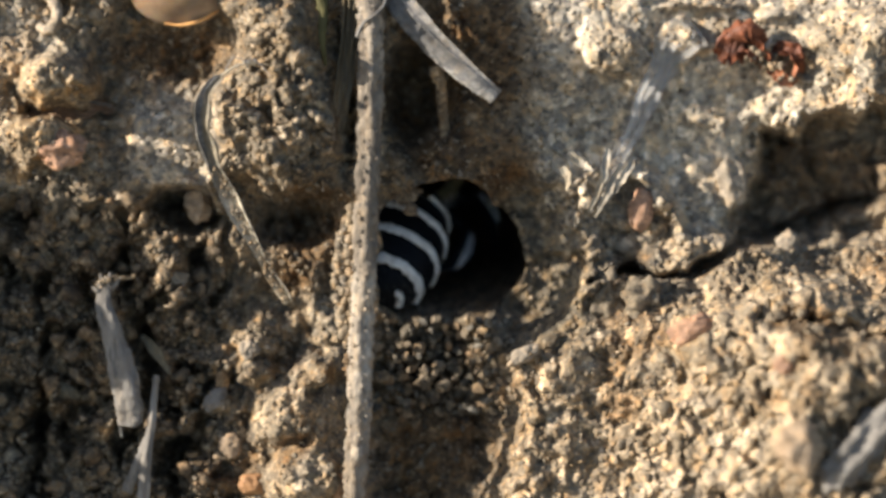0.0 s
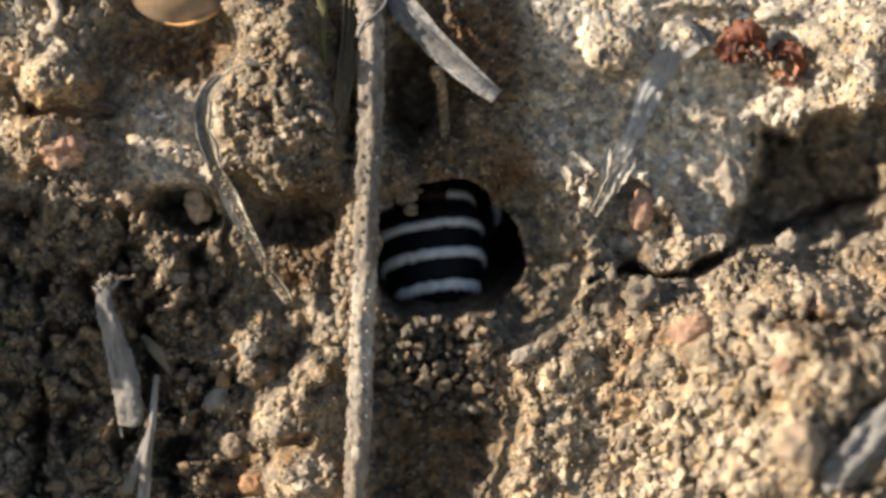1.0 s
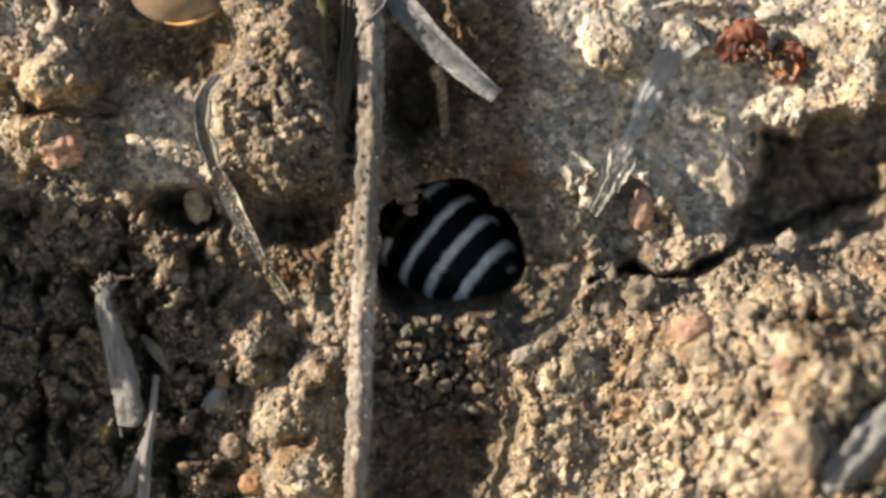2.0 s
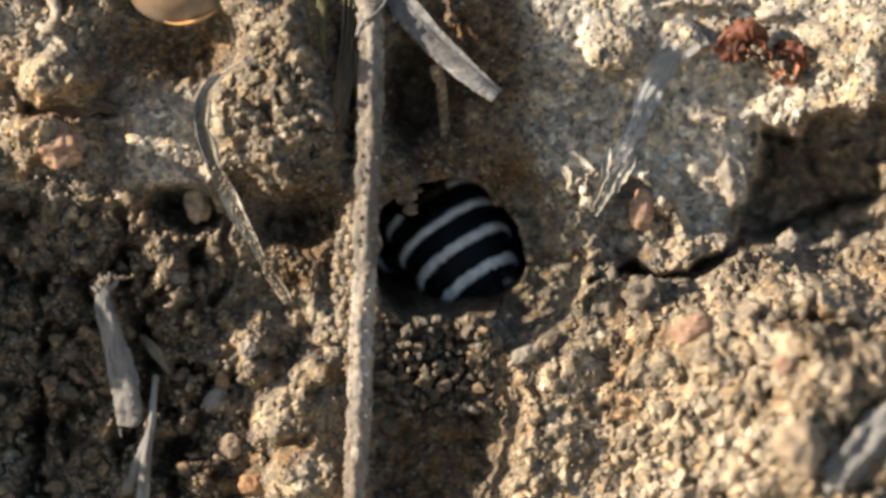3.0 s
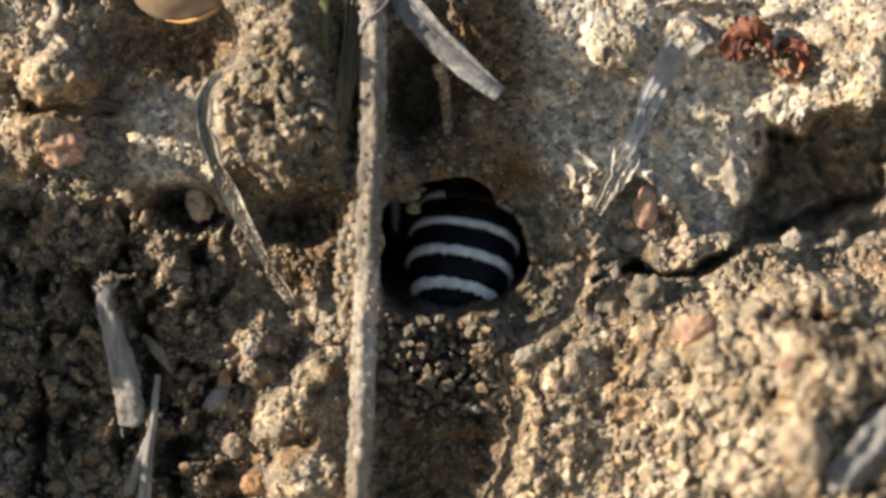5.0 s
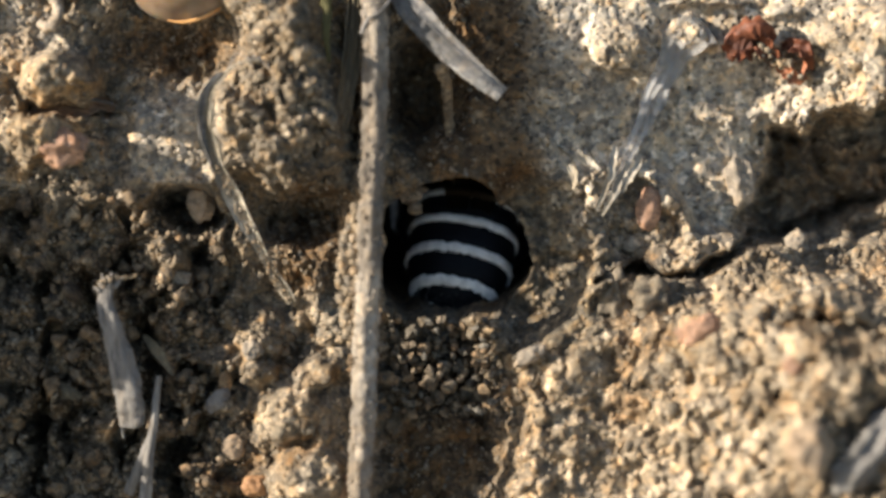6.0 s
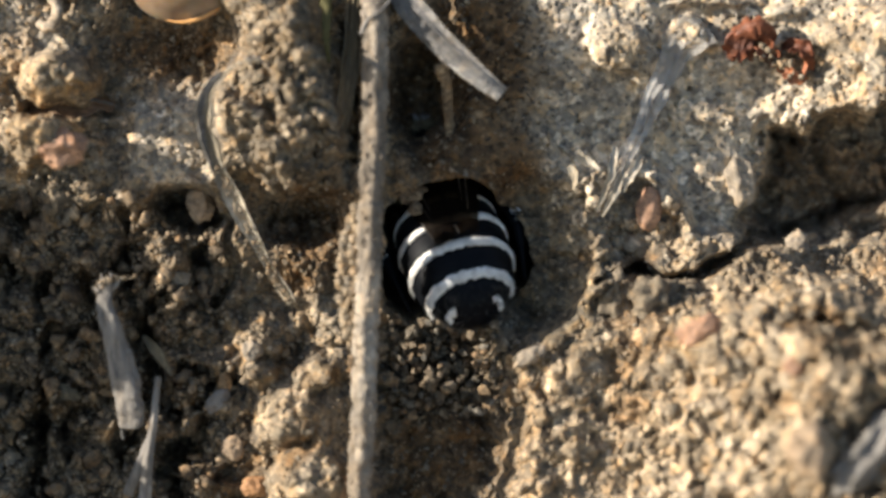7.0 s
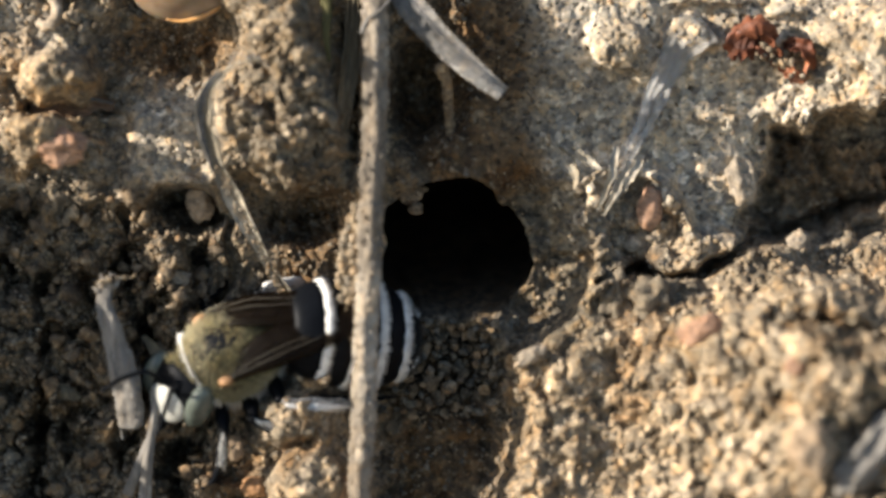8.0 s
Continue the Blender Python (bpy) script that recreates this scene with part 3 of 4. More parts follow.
def angular(rng, cuts=1):
    """A broken grain: the hull of a few points, its edges blunted."""
    bm = bmesh.new()
    for k in range(15 if cuts else 10):
        d = Vector((rng.gauss(0, 1), rng.gauss(0, 1), rng.gauss(0, 1))).normalized()
        bm.verts.new(d * rng.uniform(0.8, 1.2))
    bmesh.ops.convex_hull(bm, input=bm.verts)
    bmesh.ops.delete(bm, geom=[v for v in bm.verts if not v.link_faces], context="VERTS")
    if cuts:
        bmesh.ops.subdivide_edges(bm, edges=bm.edges, cuts=cuts, use_grid_fill=True)
        bmesh.ops.triangulate(bm, faces=bm.faces)
    for v in bm.verts:
        v.co *= 1 + 0.22 * noise.noise(v.co * 2.5 + Vector((3.0, 3.0, 1.0)))
    bm.verts.index_update()
    return bm


def crumb_field(name, label, mat, count, seed, where, small, large, level=1, lift=0.35):
    """Loose grains strewn over the bank, joined; where(x, y) is their density."""
    rng = np.random.default_rng(seed)
    shapes = []
    for k in range(10):
        bm = angular(random.Random(seed * 100 + k), 1 if level > 1 else 0)
        bm.verts.ensure_lookup_table()
        shapes.append((np.array([v.co[:] for v in bm.verts]), np.array([[q.index for q in f.verts] for f in bm.faces])))
        bm.free()
    x, y = rng.uniform(-30, 1600, count), rng.uniform(-30, 912, count)
    keep = (rng.uniform(0, 1, count) < where(x, y)) & (hole_radius(x, y) > 1.04)
    x, y = x[keep], y[keep]
    size = small * (large / small) ** (rng.uniform(0, 1, len(x)) ** 2.2)
    w = relief(x, y)[0] * K + size * lift
    pts, tris, base = [], [], 0
    for k in range(len(x)):
        co, faces = shapes[k % 10]
        q = rng.normal(size=4)
        q /= np.linalg.norm(q)
        a, b, c, d = q
        rot = np.array([[1 - 2 * (c * c + d * d), 2 * (b * c - a * d), 2 * (b * d + a * c)],
                        [2 * (b * c + a * d), 1 - 2 * (b * b + d * d), 2 * (c * d - a * b)],
                        [2 * (b * d - a * c), 2 * (c * d + a * b), 1 - 2 * (b * b + c * c)]])
        co = (co * rng.uniform(0.65, 1.1, 3) * size[k]) @ rot.T
        pts.append(co + [x[k] - 784, 441 - y[k], w[k]])
        tris.append(faces + base)
        base += len(co)
    me = bpy.data.meshes.new(name)
    me.from_pydata((np.concatenate(pts) / K * MM).tolist(), [], np.concatenate(tris).tolist())
    me.polygons.foreach_set("use_smooth", np.ones(len(me.polygons), dtype=bool))
    me.materials.append(mat)
    ob = new(name, me)
    ob.matrix_world = BANK
    return tagged(ob, label, "soil", kind="stuff")


# ---- loose soil ----
def everywhere(x, y):
    return (0.03 + 0.9 * relief(x, y, False)[1] ** 2) * (1 - 0.75 * step(1080, 1200, x) * step(480, 600, y))


def scree(x, y):
    return np.clip(1.3 * lump(x, y, 775, 640, 105, 75, 0, 2.5) + 0.9 * lump(x, y, 960, 460, 80, 140, 0, 2) + 0.35 * lump(x, y, 780, 800, 130, 100, 0, 2), 0, 1)


def mound(x, y):
    return step(1080, 1200, x) * step(420, 540, y + 0.28 * (x - 1200)) + 0.8 * lump(x, y, 430, 760, 120, 110, 0, 2) + 0.6 * lump(x, y, 480, 610, 60, 50, 0, 2)


crumb_field("fine_soil_crumbs", "fine loose tan soil crumbs strewn over the bank", CRUMB, 60000, 5, everywhere, 1.8, 8.0)
crumb_field("coarse_soil_crumbs", "coarse tan soil crumbs on the sunlit mound", CRUMB, 1500, 6, mound, 6.0, 19.0, 2, -0.1)
crumb_field("grey_scree_crumbs", "grey-brown spoil crumbs spilling below the burrow", SPOIL, 2600, 7, scree, 2.4, 8.0, 2)
crumb_field("dark_ground_crumbs", "dull brown soil crumbs on the low ground", GREY_CRUMB, 3200, 8,
            lambda x, y: step(440, 320, x) * step(300, 420, y), 6.0, 24.0, 2, 0.45)

def spoil_heap():
    """Single crumbs in a loose heap below the burrow."""
    rng = random.Random(77)
    shapes = []
    for k in range(9):
        bm = angular(rng)
        bmesh.ops.scale(bm, vec=[MM * q for q in (1, rng.uniform(0.7, 1), rng.uniform(0.6, 0.95))], verts=bm.verts)
        me = mesh_of("soil_crumb", bm, (SPOIL, SPOIL, GREY_CRUMB, SPOIL)[k % 4])
        me.polygons.foreach_set("use_smooth", [False] * len(me.polygons))
        shapes.append(me)
    placed = []
    for k in range(2600):
        a, b = rng.uniform(662, 905), rng.uniform(566, 735)
        if rng.random() > float(scree(np.array([a]), np.array([b]))[0]) + 0.1 or float(hole_radius(np.array([a]), np.array([b]))[0]) < 1.02:
            continue
        r = 8.0 + 13 * rng.random() ** 1.6
        w = ground_height(a, b) + 0.55 * r / K
        near = [p for p in placed if (p[0] - a) ** 2 + (p[1] - b) ** 2 < (0.80 * (p[2] + r)) ** 2]
        if len(near) > 1:
            continue
        w = max([w] + [p[3] + 0.55 * (p[2] + r) / K for p in near])
        placed.append((a, b, r, w))
        ob = new("soil_crumb", shapes[k % 9])
        ob.matrix_world = BANK @ Matrix.Translation(at(a, b, w)) @ Euler((rng.uniform(0, 6), rng.uniform(0, 6), rng.uniform(0, 6))).to_matrix().to_4x4() @ Matrix.Scale(r / K, 4)
        tagged(ob, "small grey-brown soil crumb in the spoil heap", "soil crumb", "spoil crumbs below the burrow")
        if len(placed) >= 260:
            break
    for k in range(70):
        q = rng.random() ** 0.8
        a, b = HOLE_A + rng.uniform(-95, 105), HOLE_B + HOLE_RB - 6 - 80 * q
        r = 6 + 10 * rng.random() ** 1.6
        ob = new("soil_crumb", shapes[k % 9])
        ob.matrix_world = BANK @ Matrix.Translation(at(a, b, -1.9 - 7.0 * q)) @ Euler((rng.uniform(0, 6), rng.uniform(0, 6), rng.uniform(0, 6))).to_matrix().to_4x4() @ Matrix.Scale(r / K, 4)
        tagged(ob, "small grey-brown soil crumb on the burrow's floor", "soil crumb", "spoil crumbs below the burrow")


spoil_heap()
stone("pebble", 345, 366, 23, 29, SAND_STONE, "smooth brown pebble lodged in a dark hollow", "pebble", 20, w=-0.9)
stone("pebble", 1138, 370, 22, 38, RED_STONE, "smooth reddish oval pebble in the soil", "pebble", -8, sink=0.0, jag=0.13)
stone("pebble", 1112, 432, 20, 16, PALE_STONE, "small tan pebble beside a crack", "pebble", 0)
stone("pebble", 1302, 322, 27, 38, PALE_STONE, "pale yellow sunlit stone stuck in a clod", "pebble", 8, sink=0.15, jag=0.4)
stone("clod", 1148, 530, 38, 36, CRUMB, "rounded grey-brown soil clod below a crack", "clod", 0, jag=0.7, sink=0.5)
stone("clod", 1075, 520, 34, 40, CRUMB, "tan soil clod below a crack", "clod", 10, jag=0.7, sink=0.5)
stone("pebble", 1402, 435, 20, 26, PALE_STONE, "small tan stone under the clod's brow", "pebble", 0, jag=0.4)
stone("pebble", 1220, 582, 42, 24, RED_STONE, "pinkish flat stone on the sunlit mound", "pebble", 20)
stone("pebble", 1390, 780, 40, 44, SAND_STONE, "large tan sunlit pebble on the mound", "pebble", 0)
stone("rock", 1497, 780, 78, 30, GREY_STONE, "long angular grey-white stone on the mound", "rock", 44, jag=0.7, sink=0.25)
stone("pebble", 603, 862, 15, 26, ORANGE_STONE, "small orange pebble beside the twig's foot", "pebble", 0)
stone("pebble", 446, 858, 24, 20, ORANGE_STONE, "small orange-brown pebble among crumbs", "pebble", 0)
stone("pebble", 1368, 640, 18, 16, RED_STONE, "small brown pebble on the sunlit mound", "pebble", 0)
stone("pebble", 925, 628, 28, 14, PALE_STONE, "glassy pale quartz grain beside the trough", "pebble", 28, sink=0.2)
stone("clod", 116, 266, 36, 32, RED_STONE, "reddish weathered lump on the bank", "clod", 0, jag=0.6, sink=0.3)
stone("pebble", 305, 492, 26, 13, PALE_STONE, "flat pale stone chip in the low ground", "pebble", 5)
stone("pebble", 380, 708, 26, 16, GREY_STONE, "grey oval pebble in the low ground", "pebble", 40)
stone("pebble", 405, 790, 22, 20, SAND_STONE, "tan rounded crumb among many", "pebble", 0)
stone("pebble", 440, 618, 18, 17, PALE_STONE, "tan sunlit crumb on the ridge", "pebble", 0, jag=0.4)
stone("pebble", 726, 370, 12, 12, GREY_CRUMB, "round crumb hanging at the burrow's edge", "pebble", 0, w=0.1)
stone("clod", 718, 340, 20, 17, GREY_CRUMB, "brown crumb lump at the burrow's edge", "clod", 0, w=-0.1, jag=0.7, sink=0.5)
stone("chip", 105, 692, 34, 12, LEAF, "small tan bark chip in the low ground", "chip", -18, thick=0.7)


# ---- twig across the burrow ----
def twig():
    o = at(645, 440, 3.0)
    ob = thing("twig", o, "thin grey-brown dry twig caked with soil, across the burrow", "twig")
    line = local([(640, -190, 0.3), (652, -40, 1.7), (658, 90, 2.2), (654, 250, 2.6), (648, 430, 2.9), (642, 600, 2.9), (636, 740, 2.6),
                  (628, 890, 2.1), (618, 1040, 0.4)], o)
    part("stem", sweep(line, round_section(taper(0.54, 0.47, 0.46), 30, 1, 0.30, 2.0, 10.0, 5), 420), TWIG, ob)
    # caked soil along the sunlit side
    bm = bmesh.new()
    rng = random.Random(4)
    for k in range(420):
        b = rng.uniform(365, 612)
        belly = math.sin(math.pi * min(1, max(0, (b - 345) / 285))) ** 0.7
        a = 648 - (b - 430) * 0.035 - 14 - rng.random() ** 1.1 * 40 * belly
        r = rng.uniform(0.07, 0.24)
        c = (at(a, b, 2.7 - rng.uniform(0, 0.5) - 0.5 * (648 - a) / 60) - o) / MM
        made = bmesh.ops.create_icosphere(bm, subdivisions=1, radius=r)
        for v in made["verts"]:
            v.co = v.co * (1 + 0.5 * noise.noise(v.co * 6 + c)) + c
    part("mud_crust", bm, CRUMB, ob, "crust of tan soil crumbs")
    bm = bmesh.new()
    for k in range(110):
        b = rng.uniform(610, 690)
        a = 642 - (b - 600) * 0.04 - rng.uniform(8, 34) * (1 - abs(b - 650) / 60)
        c = (at(a, b, 2.0 - rng.uniform(0, 0.6)) - o) / MM
        made = bmesh.ops.create_icosphere(bm, subdivisions=1, radius=rng.uniform(0.08, 0.24))
        for v in made["verts"]:
            v.co = v.co * (1 + 0.5 * noise.noise(v.co * 6 + c)) + c
    part("mud_clump", bm, GREY_CRUMB, ob, "grey clump of soil")
    bm = bmesh.new()
    way = [(at(a, b, w) - o) / MM for a, b, w in ((652, -40, 1.7), (658, 90, 2.2), (654, 250, 2.6), (648, 430, 2.9), (642, 600, 2.9), (636, 740, 2.6), (628, 890, 2.1))]
    line = curve_through(way, 200)
    for k in range(700):
        c = line[rng.randrange(200)]
        g = rng.uniform(-0.6, math.pi + 0.9)
        c = c + Vector((-math.cos(g) * 0.48, rng.uniform(-0.1, 0.1), math.sin(g) * 0.48))
        made = bmesh.ops.create_icosphere(bm, subdivisions=1, radius=0.03 + 0.09 * rng.random() ** 2.5)
        for v in made["verts"]:
            v.co += c
    part("clinging_grit", bm, TWIG, ob, "fine soil grit")
    part("fibre", sweep(local([(632, 70, 2.3), (645, 45, 2.6), (668, 28, 2.6), (682, 8, 2.3), (676, -12, 2.0)], o), round_section(taper(0.09, 0.05), 8), 30), STRAW, ob,
         "thin curled pale fibre")
    return ob


twig()


# ---- plant remains ----
def straw():
    o = at(790, 90, 1.2)
    ob = thing("straw", o, "bleached broken straw stalk lying on the bank", "straw")
    part("stalk", sweep(local([(690, -40, 0.6), (715, 15, 1.3), (770, 80, 1.7), (830, 135, 1.8), (878, 172, 1.6)], o),
                        round_section(taper(0.60, 0.34, 0.54), 20, 0.55, 0.10, 5.0, 4.0, 6), 90), STRAW, ob)
    part("split_strip", sweep(local([(702, -30, 1.4), (735, 20, 2.0), (790, 80, 2.3), (850, 135, 2.3), (884, 166, 1.9)], o),
                              blade_section(taper(0.6, 0.12, 0.42), 0.06, 0.5, 8, -10, 0.3, 2.0), 60), STRAW, ob, "peeled pale strip")
    part("root", sweep(local([(768, 118, 1.0), (780, 150, 0.7), (784, 200, 0.2), (789, 252, -0.2)], o), round_section(taper(0.30, 0.2, 0.22), 12, 0.7, 0.4), 40),
         GREY_CRUMB, ob, "thin soil-caked root strand")
    return ob


def grit(ob, line, o, count, reach, seed):
    """Soil grains that cling along a stem or blade."""
    bm = bmesh.new()
    rng = random.Random(seed)
    way = curve_through(local(line, o), 120)
    for k in range(count):
        c = way[rng.randrange(120)] + Vector((rng.uniform(-1, 1) * reach, rng.uniform(-1, 1) * 0.1, rng.uniform(-0.1, 0.6) * reach))
        made = bmesh.ops.create_icosphere(bm, subdivisions=1, radius=0.025 + 0.08 * rng.random() ** 2.5)
        for v in made["verts"]:
            v.co += c
    part("clinging_grit", bm, CRUMB, ob, "fine soil grit")


def curled_leaf():
    o = at(400, 300, 1.5)
    ob = thing("dry_grass_blade", o, "curled dry grey-brown grass blade over the clod", "grass blade")
    line = [(398, 138, 3.3), (374, 165, 3.2), (363, 205, 2.9), (367, 250, 2.5), (382, 296, 2.1), (412, 356, 1.6), (452, 432, 1.0), (484, 492, 0.5), (512, 536, 0.2)]
    wide = lambda t: 0.14 + 0.62 * math.sin(math.pi * min(1, 0.05 + 1.25 * t)) ** 1.2 if t < 0.4 else 0.76 - 0.62 * (t - 0.4)
    part("blade", sweep(local(line, o), blade_section(wide, 0.06, 0.8, 10, -35, 0.7, 7.0), 130), OLD_BLADE, ob)
    part("rolled_edge", sweep(local([(a - 9, b, w + 0.3) for a, b, w in line[:5]], o), blade_section(lambda t: 0.10 + 0.22 * math.sin(math.pi * t), 0.05, 1.2, 8, 60, 0.5, 3.0), 60), STRAW, ob, "paler rolled edge")
    part("thread_end", sweep(local([(398, 138, 3.3), (424, 122, 3.6), (452, 116, 3.6), (480, 121, 3.4)], o), round_section(taper(0.08, 0.03), 8, 1, 0.5), 40), OLD_BLADE, ob, "thread-thin curled tip")
    for k, pts in enumerate(([(404, 130, 3.4), (418, 108, 3.7), (436, 112, 3.7), (446, 128, 3.5)], [(430, 120, 3.5), (452, 110, 3.7), (470, 124, 3.6), (484, 140, 3.5)])):
        part("wisp", sweep(local(pts, o), round_section(taper(0.04, 0.02), 6), 30), STRAW, ob)
    grit(ob, line[4:], o, 260, 0.24, 5)
    return ob


def dark_blade():
    o = at(600, 160, 1.6)
    ob = thing("grass_blade", o, "narrow dark dry grass blade beside the twig", "grass blade")
    part("blade", sweep(local([(622, -30, 1.0), (618, 60, 1.3), (608, 150, 1.3), (596, 220, 1.1), (578, 285, 0.8)], o),
                        blade_section(taper(0.6, 0.25, 0.8), 0.06, 0.7, 10, 35, 0.3, 9.0), 60), LEAF, ob)
    for shift in (-10, 0, 9):
        part("rib", sweep(local([(620 + shift, -30, 1.15), (616 + shift, 60, 1.5), (606 + shift, 150, 1.5), (594 + 0.8 * shift, 220, 1.3), (578 + 0.4 * shift, 280, 0.95)], o), round_section(taper(0.05, 0.03), 8, 1, 0.4), 50), LEAF, ob)
    return ob


def wood_chip():
    o = at(215, 630, 0.3)
    ob = thing("wood_splinter", o, "weathered pale grey wood splinter on low ground", "splinter")
    line = [(184, 500, 1.1), (188, 545, 1.3), (203, 600, 1.4), (220, 660, 1.3), (229, 710, 1.1), (230, 750, 0.8)]
    part("shaft", sweep(local(line, o), round_section(lambda t: 0.27 + 0.27 * min(1, 1.6 * t), 30, 0.65, 0.30, 3.0, 1.3, 4), 100), WOOD, ob)
    part("sliver", sweep(local([(207, 690, 1.0), (210, 735, 0.8), (214, 774, 0.4)], o), round_section(taper(0.16, 0.05), 10, 0.6, 0.2), 30), WOOD, ob)
    for k, (a, b, c, d) in enumerate(((180, 512, 178, 484), (188, 510, 196, 482), (194, 514, 214, 490), (178, 522, 164, 508))):
        part("frayed_end", sweep(local([(a, b, 1.1), ((a + c) / 2 + 3, (b + d) / 2, 1.35), (c, d, 1.2)], o), round_section(taper(0.17, 0.04), 8, 0.6, 0.5, 4.0 + k, 3.0), 16), WOOD, ob, "frayed pale broken end")
    part("knot", egg_shape((at(206, 596, 1.6) - o) / MM, (0.16, 0.24, 0.12)), WOOD, ob)
    grit(ob, [(182, 506, 1.3), (190, 498, 1.4), (206, 492, 1.4), (232, 490, 1.0)], o, 60, 0.35, 8)
    return ob


def second_stick():
    o = at(262, 770, 0.3)
    ob = thing("stick", o, "short grey dry stick forked at its foot", "stick")
    part("shaft", sweep(local([(277, 664, 0.9), (272, 720, 1.0), (264, 780, 0.9), (256, 840, 0.6), (250, 905, 0.2)], o),
                        round_section(taper(0.13, 0.27, 0.20), 20, 0.8, 0.2, 8.0, 0.7, 5), 60), WOOD, ob)
    part("fork", sweep(local([(262, 775, 0.7), (244, 820, 0.6), (222, 872, 0.2)], o), round_section(taper(0.2, 0.26), 12, 0.7, 0.2), 30), WOOD, ob)
    o = at(278, 630, 0.2)
    ob = thing("leaf_flake", o, "narrow dark dry leaf flake beside the splinter", "leaf")
    part("flake", sweep(local([(250, 594, 0.5), (274, 622, 0.6), (300, 664, 0.3)], o), blade_section(taper(0.2, 0.1, 0.5), 0.05, 0.5, 6, 20, 0.2), 30), LEAF, ob)


def silky_blade():
    o = at(1130, 200, 1.0)
    ob = thing("dry_sheath", o, "bleached papery grass sheath stuck to the crust", "grass sheath")
    lines = (
        [(1232, 48), (1192, 88), (1160, 150), (1130, 215), (1098, 268), (1072, 325), (1046, 376)],
        [(1212, 40), (1172, 100), (1142, 165), (1118, 225), (1090, 280)],
        [(1236, 78), (1196, 108), (1168, 160), (1140, 222), (1108, 276), (1078, 330), (1058, 366)],
        [(1180, 62), (1150, 130), (1128, 190), (1112, 240)])
    for k, (line, wide) in enumerate(zip(lines, (taper(1.7, 0.15, 0.75), taper(1.2, 0.1, 0.5), taper(0.5, 0.12, 0.3), taper(0.3, 0.06, 0.25)))):
        pts = [(a, b, ground_height(a, b) * 0.35 + 0.65 * float(relief(np.array([float(a)]), np.array([float(b)]), False)[0][0]) + 0.35 + 0.06 * k) for a, b in line]
        part("strip", sweep(local(pts, o), blade_section(wide, 0.05, 0.45, 10, 25 - 20 * k, 0.5, 12.0 + k), 70), SHEATH, ob)
    for k, line in enumerate(([(1010, 270), (1030, 290), (1052, 304)], [(1078, 262), (1068, 312), (1044, 374)], [(1102, 288), (1080, 338), (1054, 384)], [(1126, 276), (1102, 318), (1078, 356)], [(996, 296), (1008, 318), (1004, 338)])):
        pts = [(a, b, float(relief(np.array([float(a)]), np.array([float(b)]), False)[0][0]) + 0.75) for a, b in line]
        part("fibre", sweep(local(pts, o), blade_section(taper(0.22, 0.1, 0.38), 0.06, 0.6, 8, 30 - 25 * k, 0.7, 20.0 + k), 40), OLD_BLADE, ob, "tan frayed fibre")
    return ob


def red_husk():
    o = at(1350, 92, ground_height(1350, 92))
    ob = thing("seed_husk", o, "crumpled reddish-brown seed husk on pale crust", "husk")
    h = o.z / MM
    for name, pts, wide, curl, turn, seed in (
            ("flap", [(1274, 96, h + 0.3), (1288, 88, h + 0.9), (1310, 92, h + 0.9), (1322, 104, h + 0.4)], taper(0.5, 0.3, 1.2), 0.8, 30, 1.0),
            ("flap", [(1284, 74, h + 0.5), (1312, 54, h + 1.2), (1340, 50, h + 1.2), (1358, 68, h + 0.7)], taper(0.4, 0.5, 1.1), -0.9, 50, 2.0),
            ("flap", [(1320, 74, h + 0.6), (1338, 84, h + 1.0), (1354, 100, h + 0.8), (1362, 120, h + 0.3)], taper(0.5, 0.3, 0.9), 0.9, -40, 3.0),
            ("flap", [(1372, 84, h + 0.5), (1396, 84, h + 1.1), (1414, 100, h + 1.2), (1416, 130, h + 0.6)], taper(0.3, 0.5, 0.7), 1.0, 55, 4.0),
            ("flap", [(1364, 112, h + 0.3), (1380, 130, h + 0.8), (1400, 140, h + 0.8), (1414, 132, h + 0.6)], taper(0.2, 0.4, 0.6), 0.8, -30, 5.0)):
        part(name, sweep(local(pts, o), blade_section(wide, 0.09, curl, 10, turn, 0.9, seed), 40), RED_HUSK, ob)
    bm = bmesh.new()
    rng = random.Random(9)
    for k in range(90):
        t = rng.random()
        c = (at(1335 + 65 * t + rng.uniform(-12, 12), 88 + 38 * t + rng.uniform(-14, 14), h + 0.4 + 0.5 * rng.random()) - o) / MM
        made = bmesh.ops.create_icosphere(bm, subdivisions=1, radius=rng.uniform(0.06, 0.2))
        for v in made["verts"]:
            v.co = v.co * (1 + 0.5 * noise.noise(v.co * 6 + c)) + c
    part("clinging_soil", bm, CRUMB, ob, "tan soil grains")
    return ob


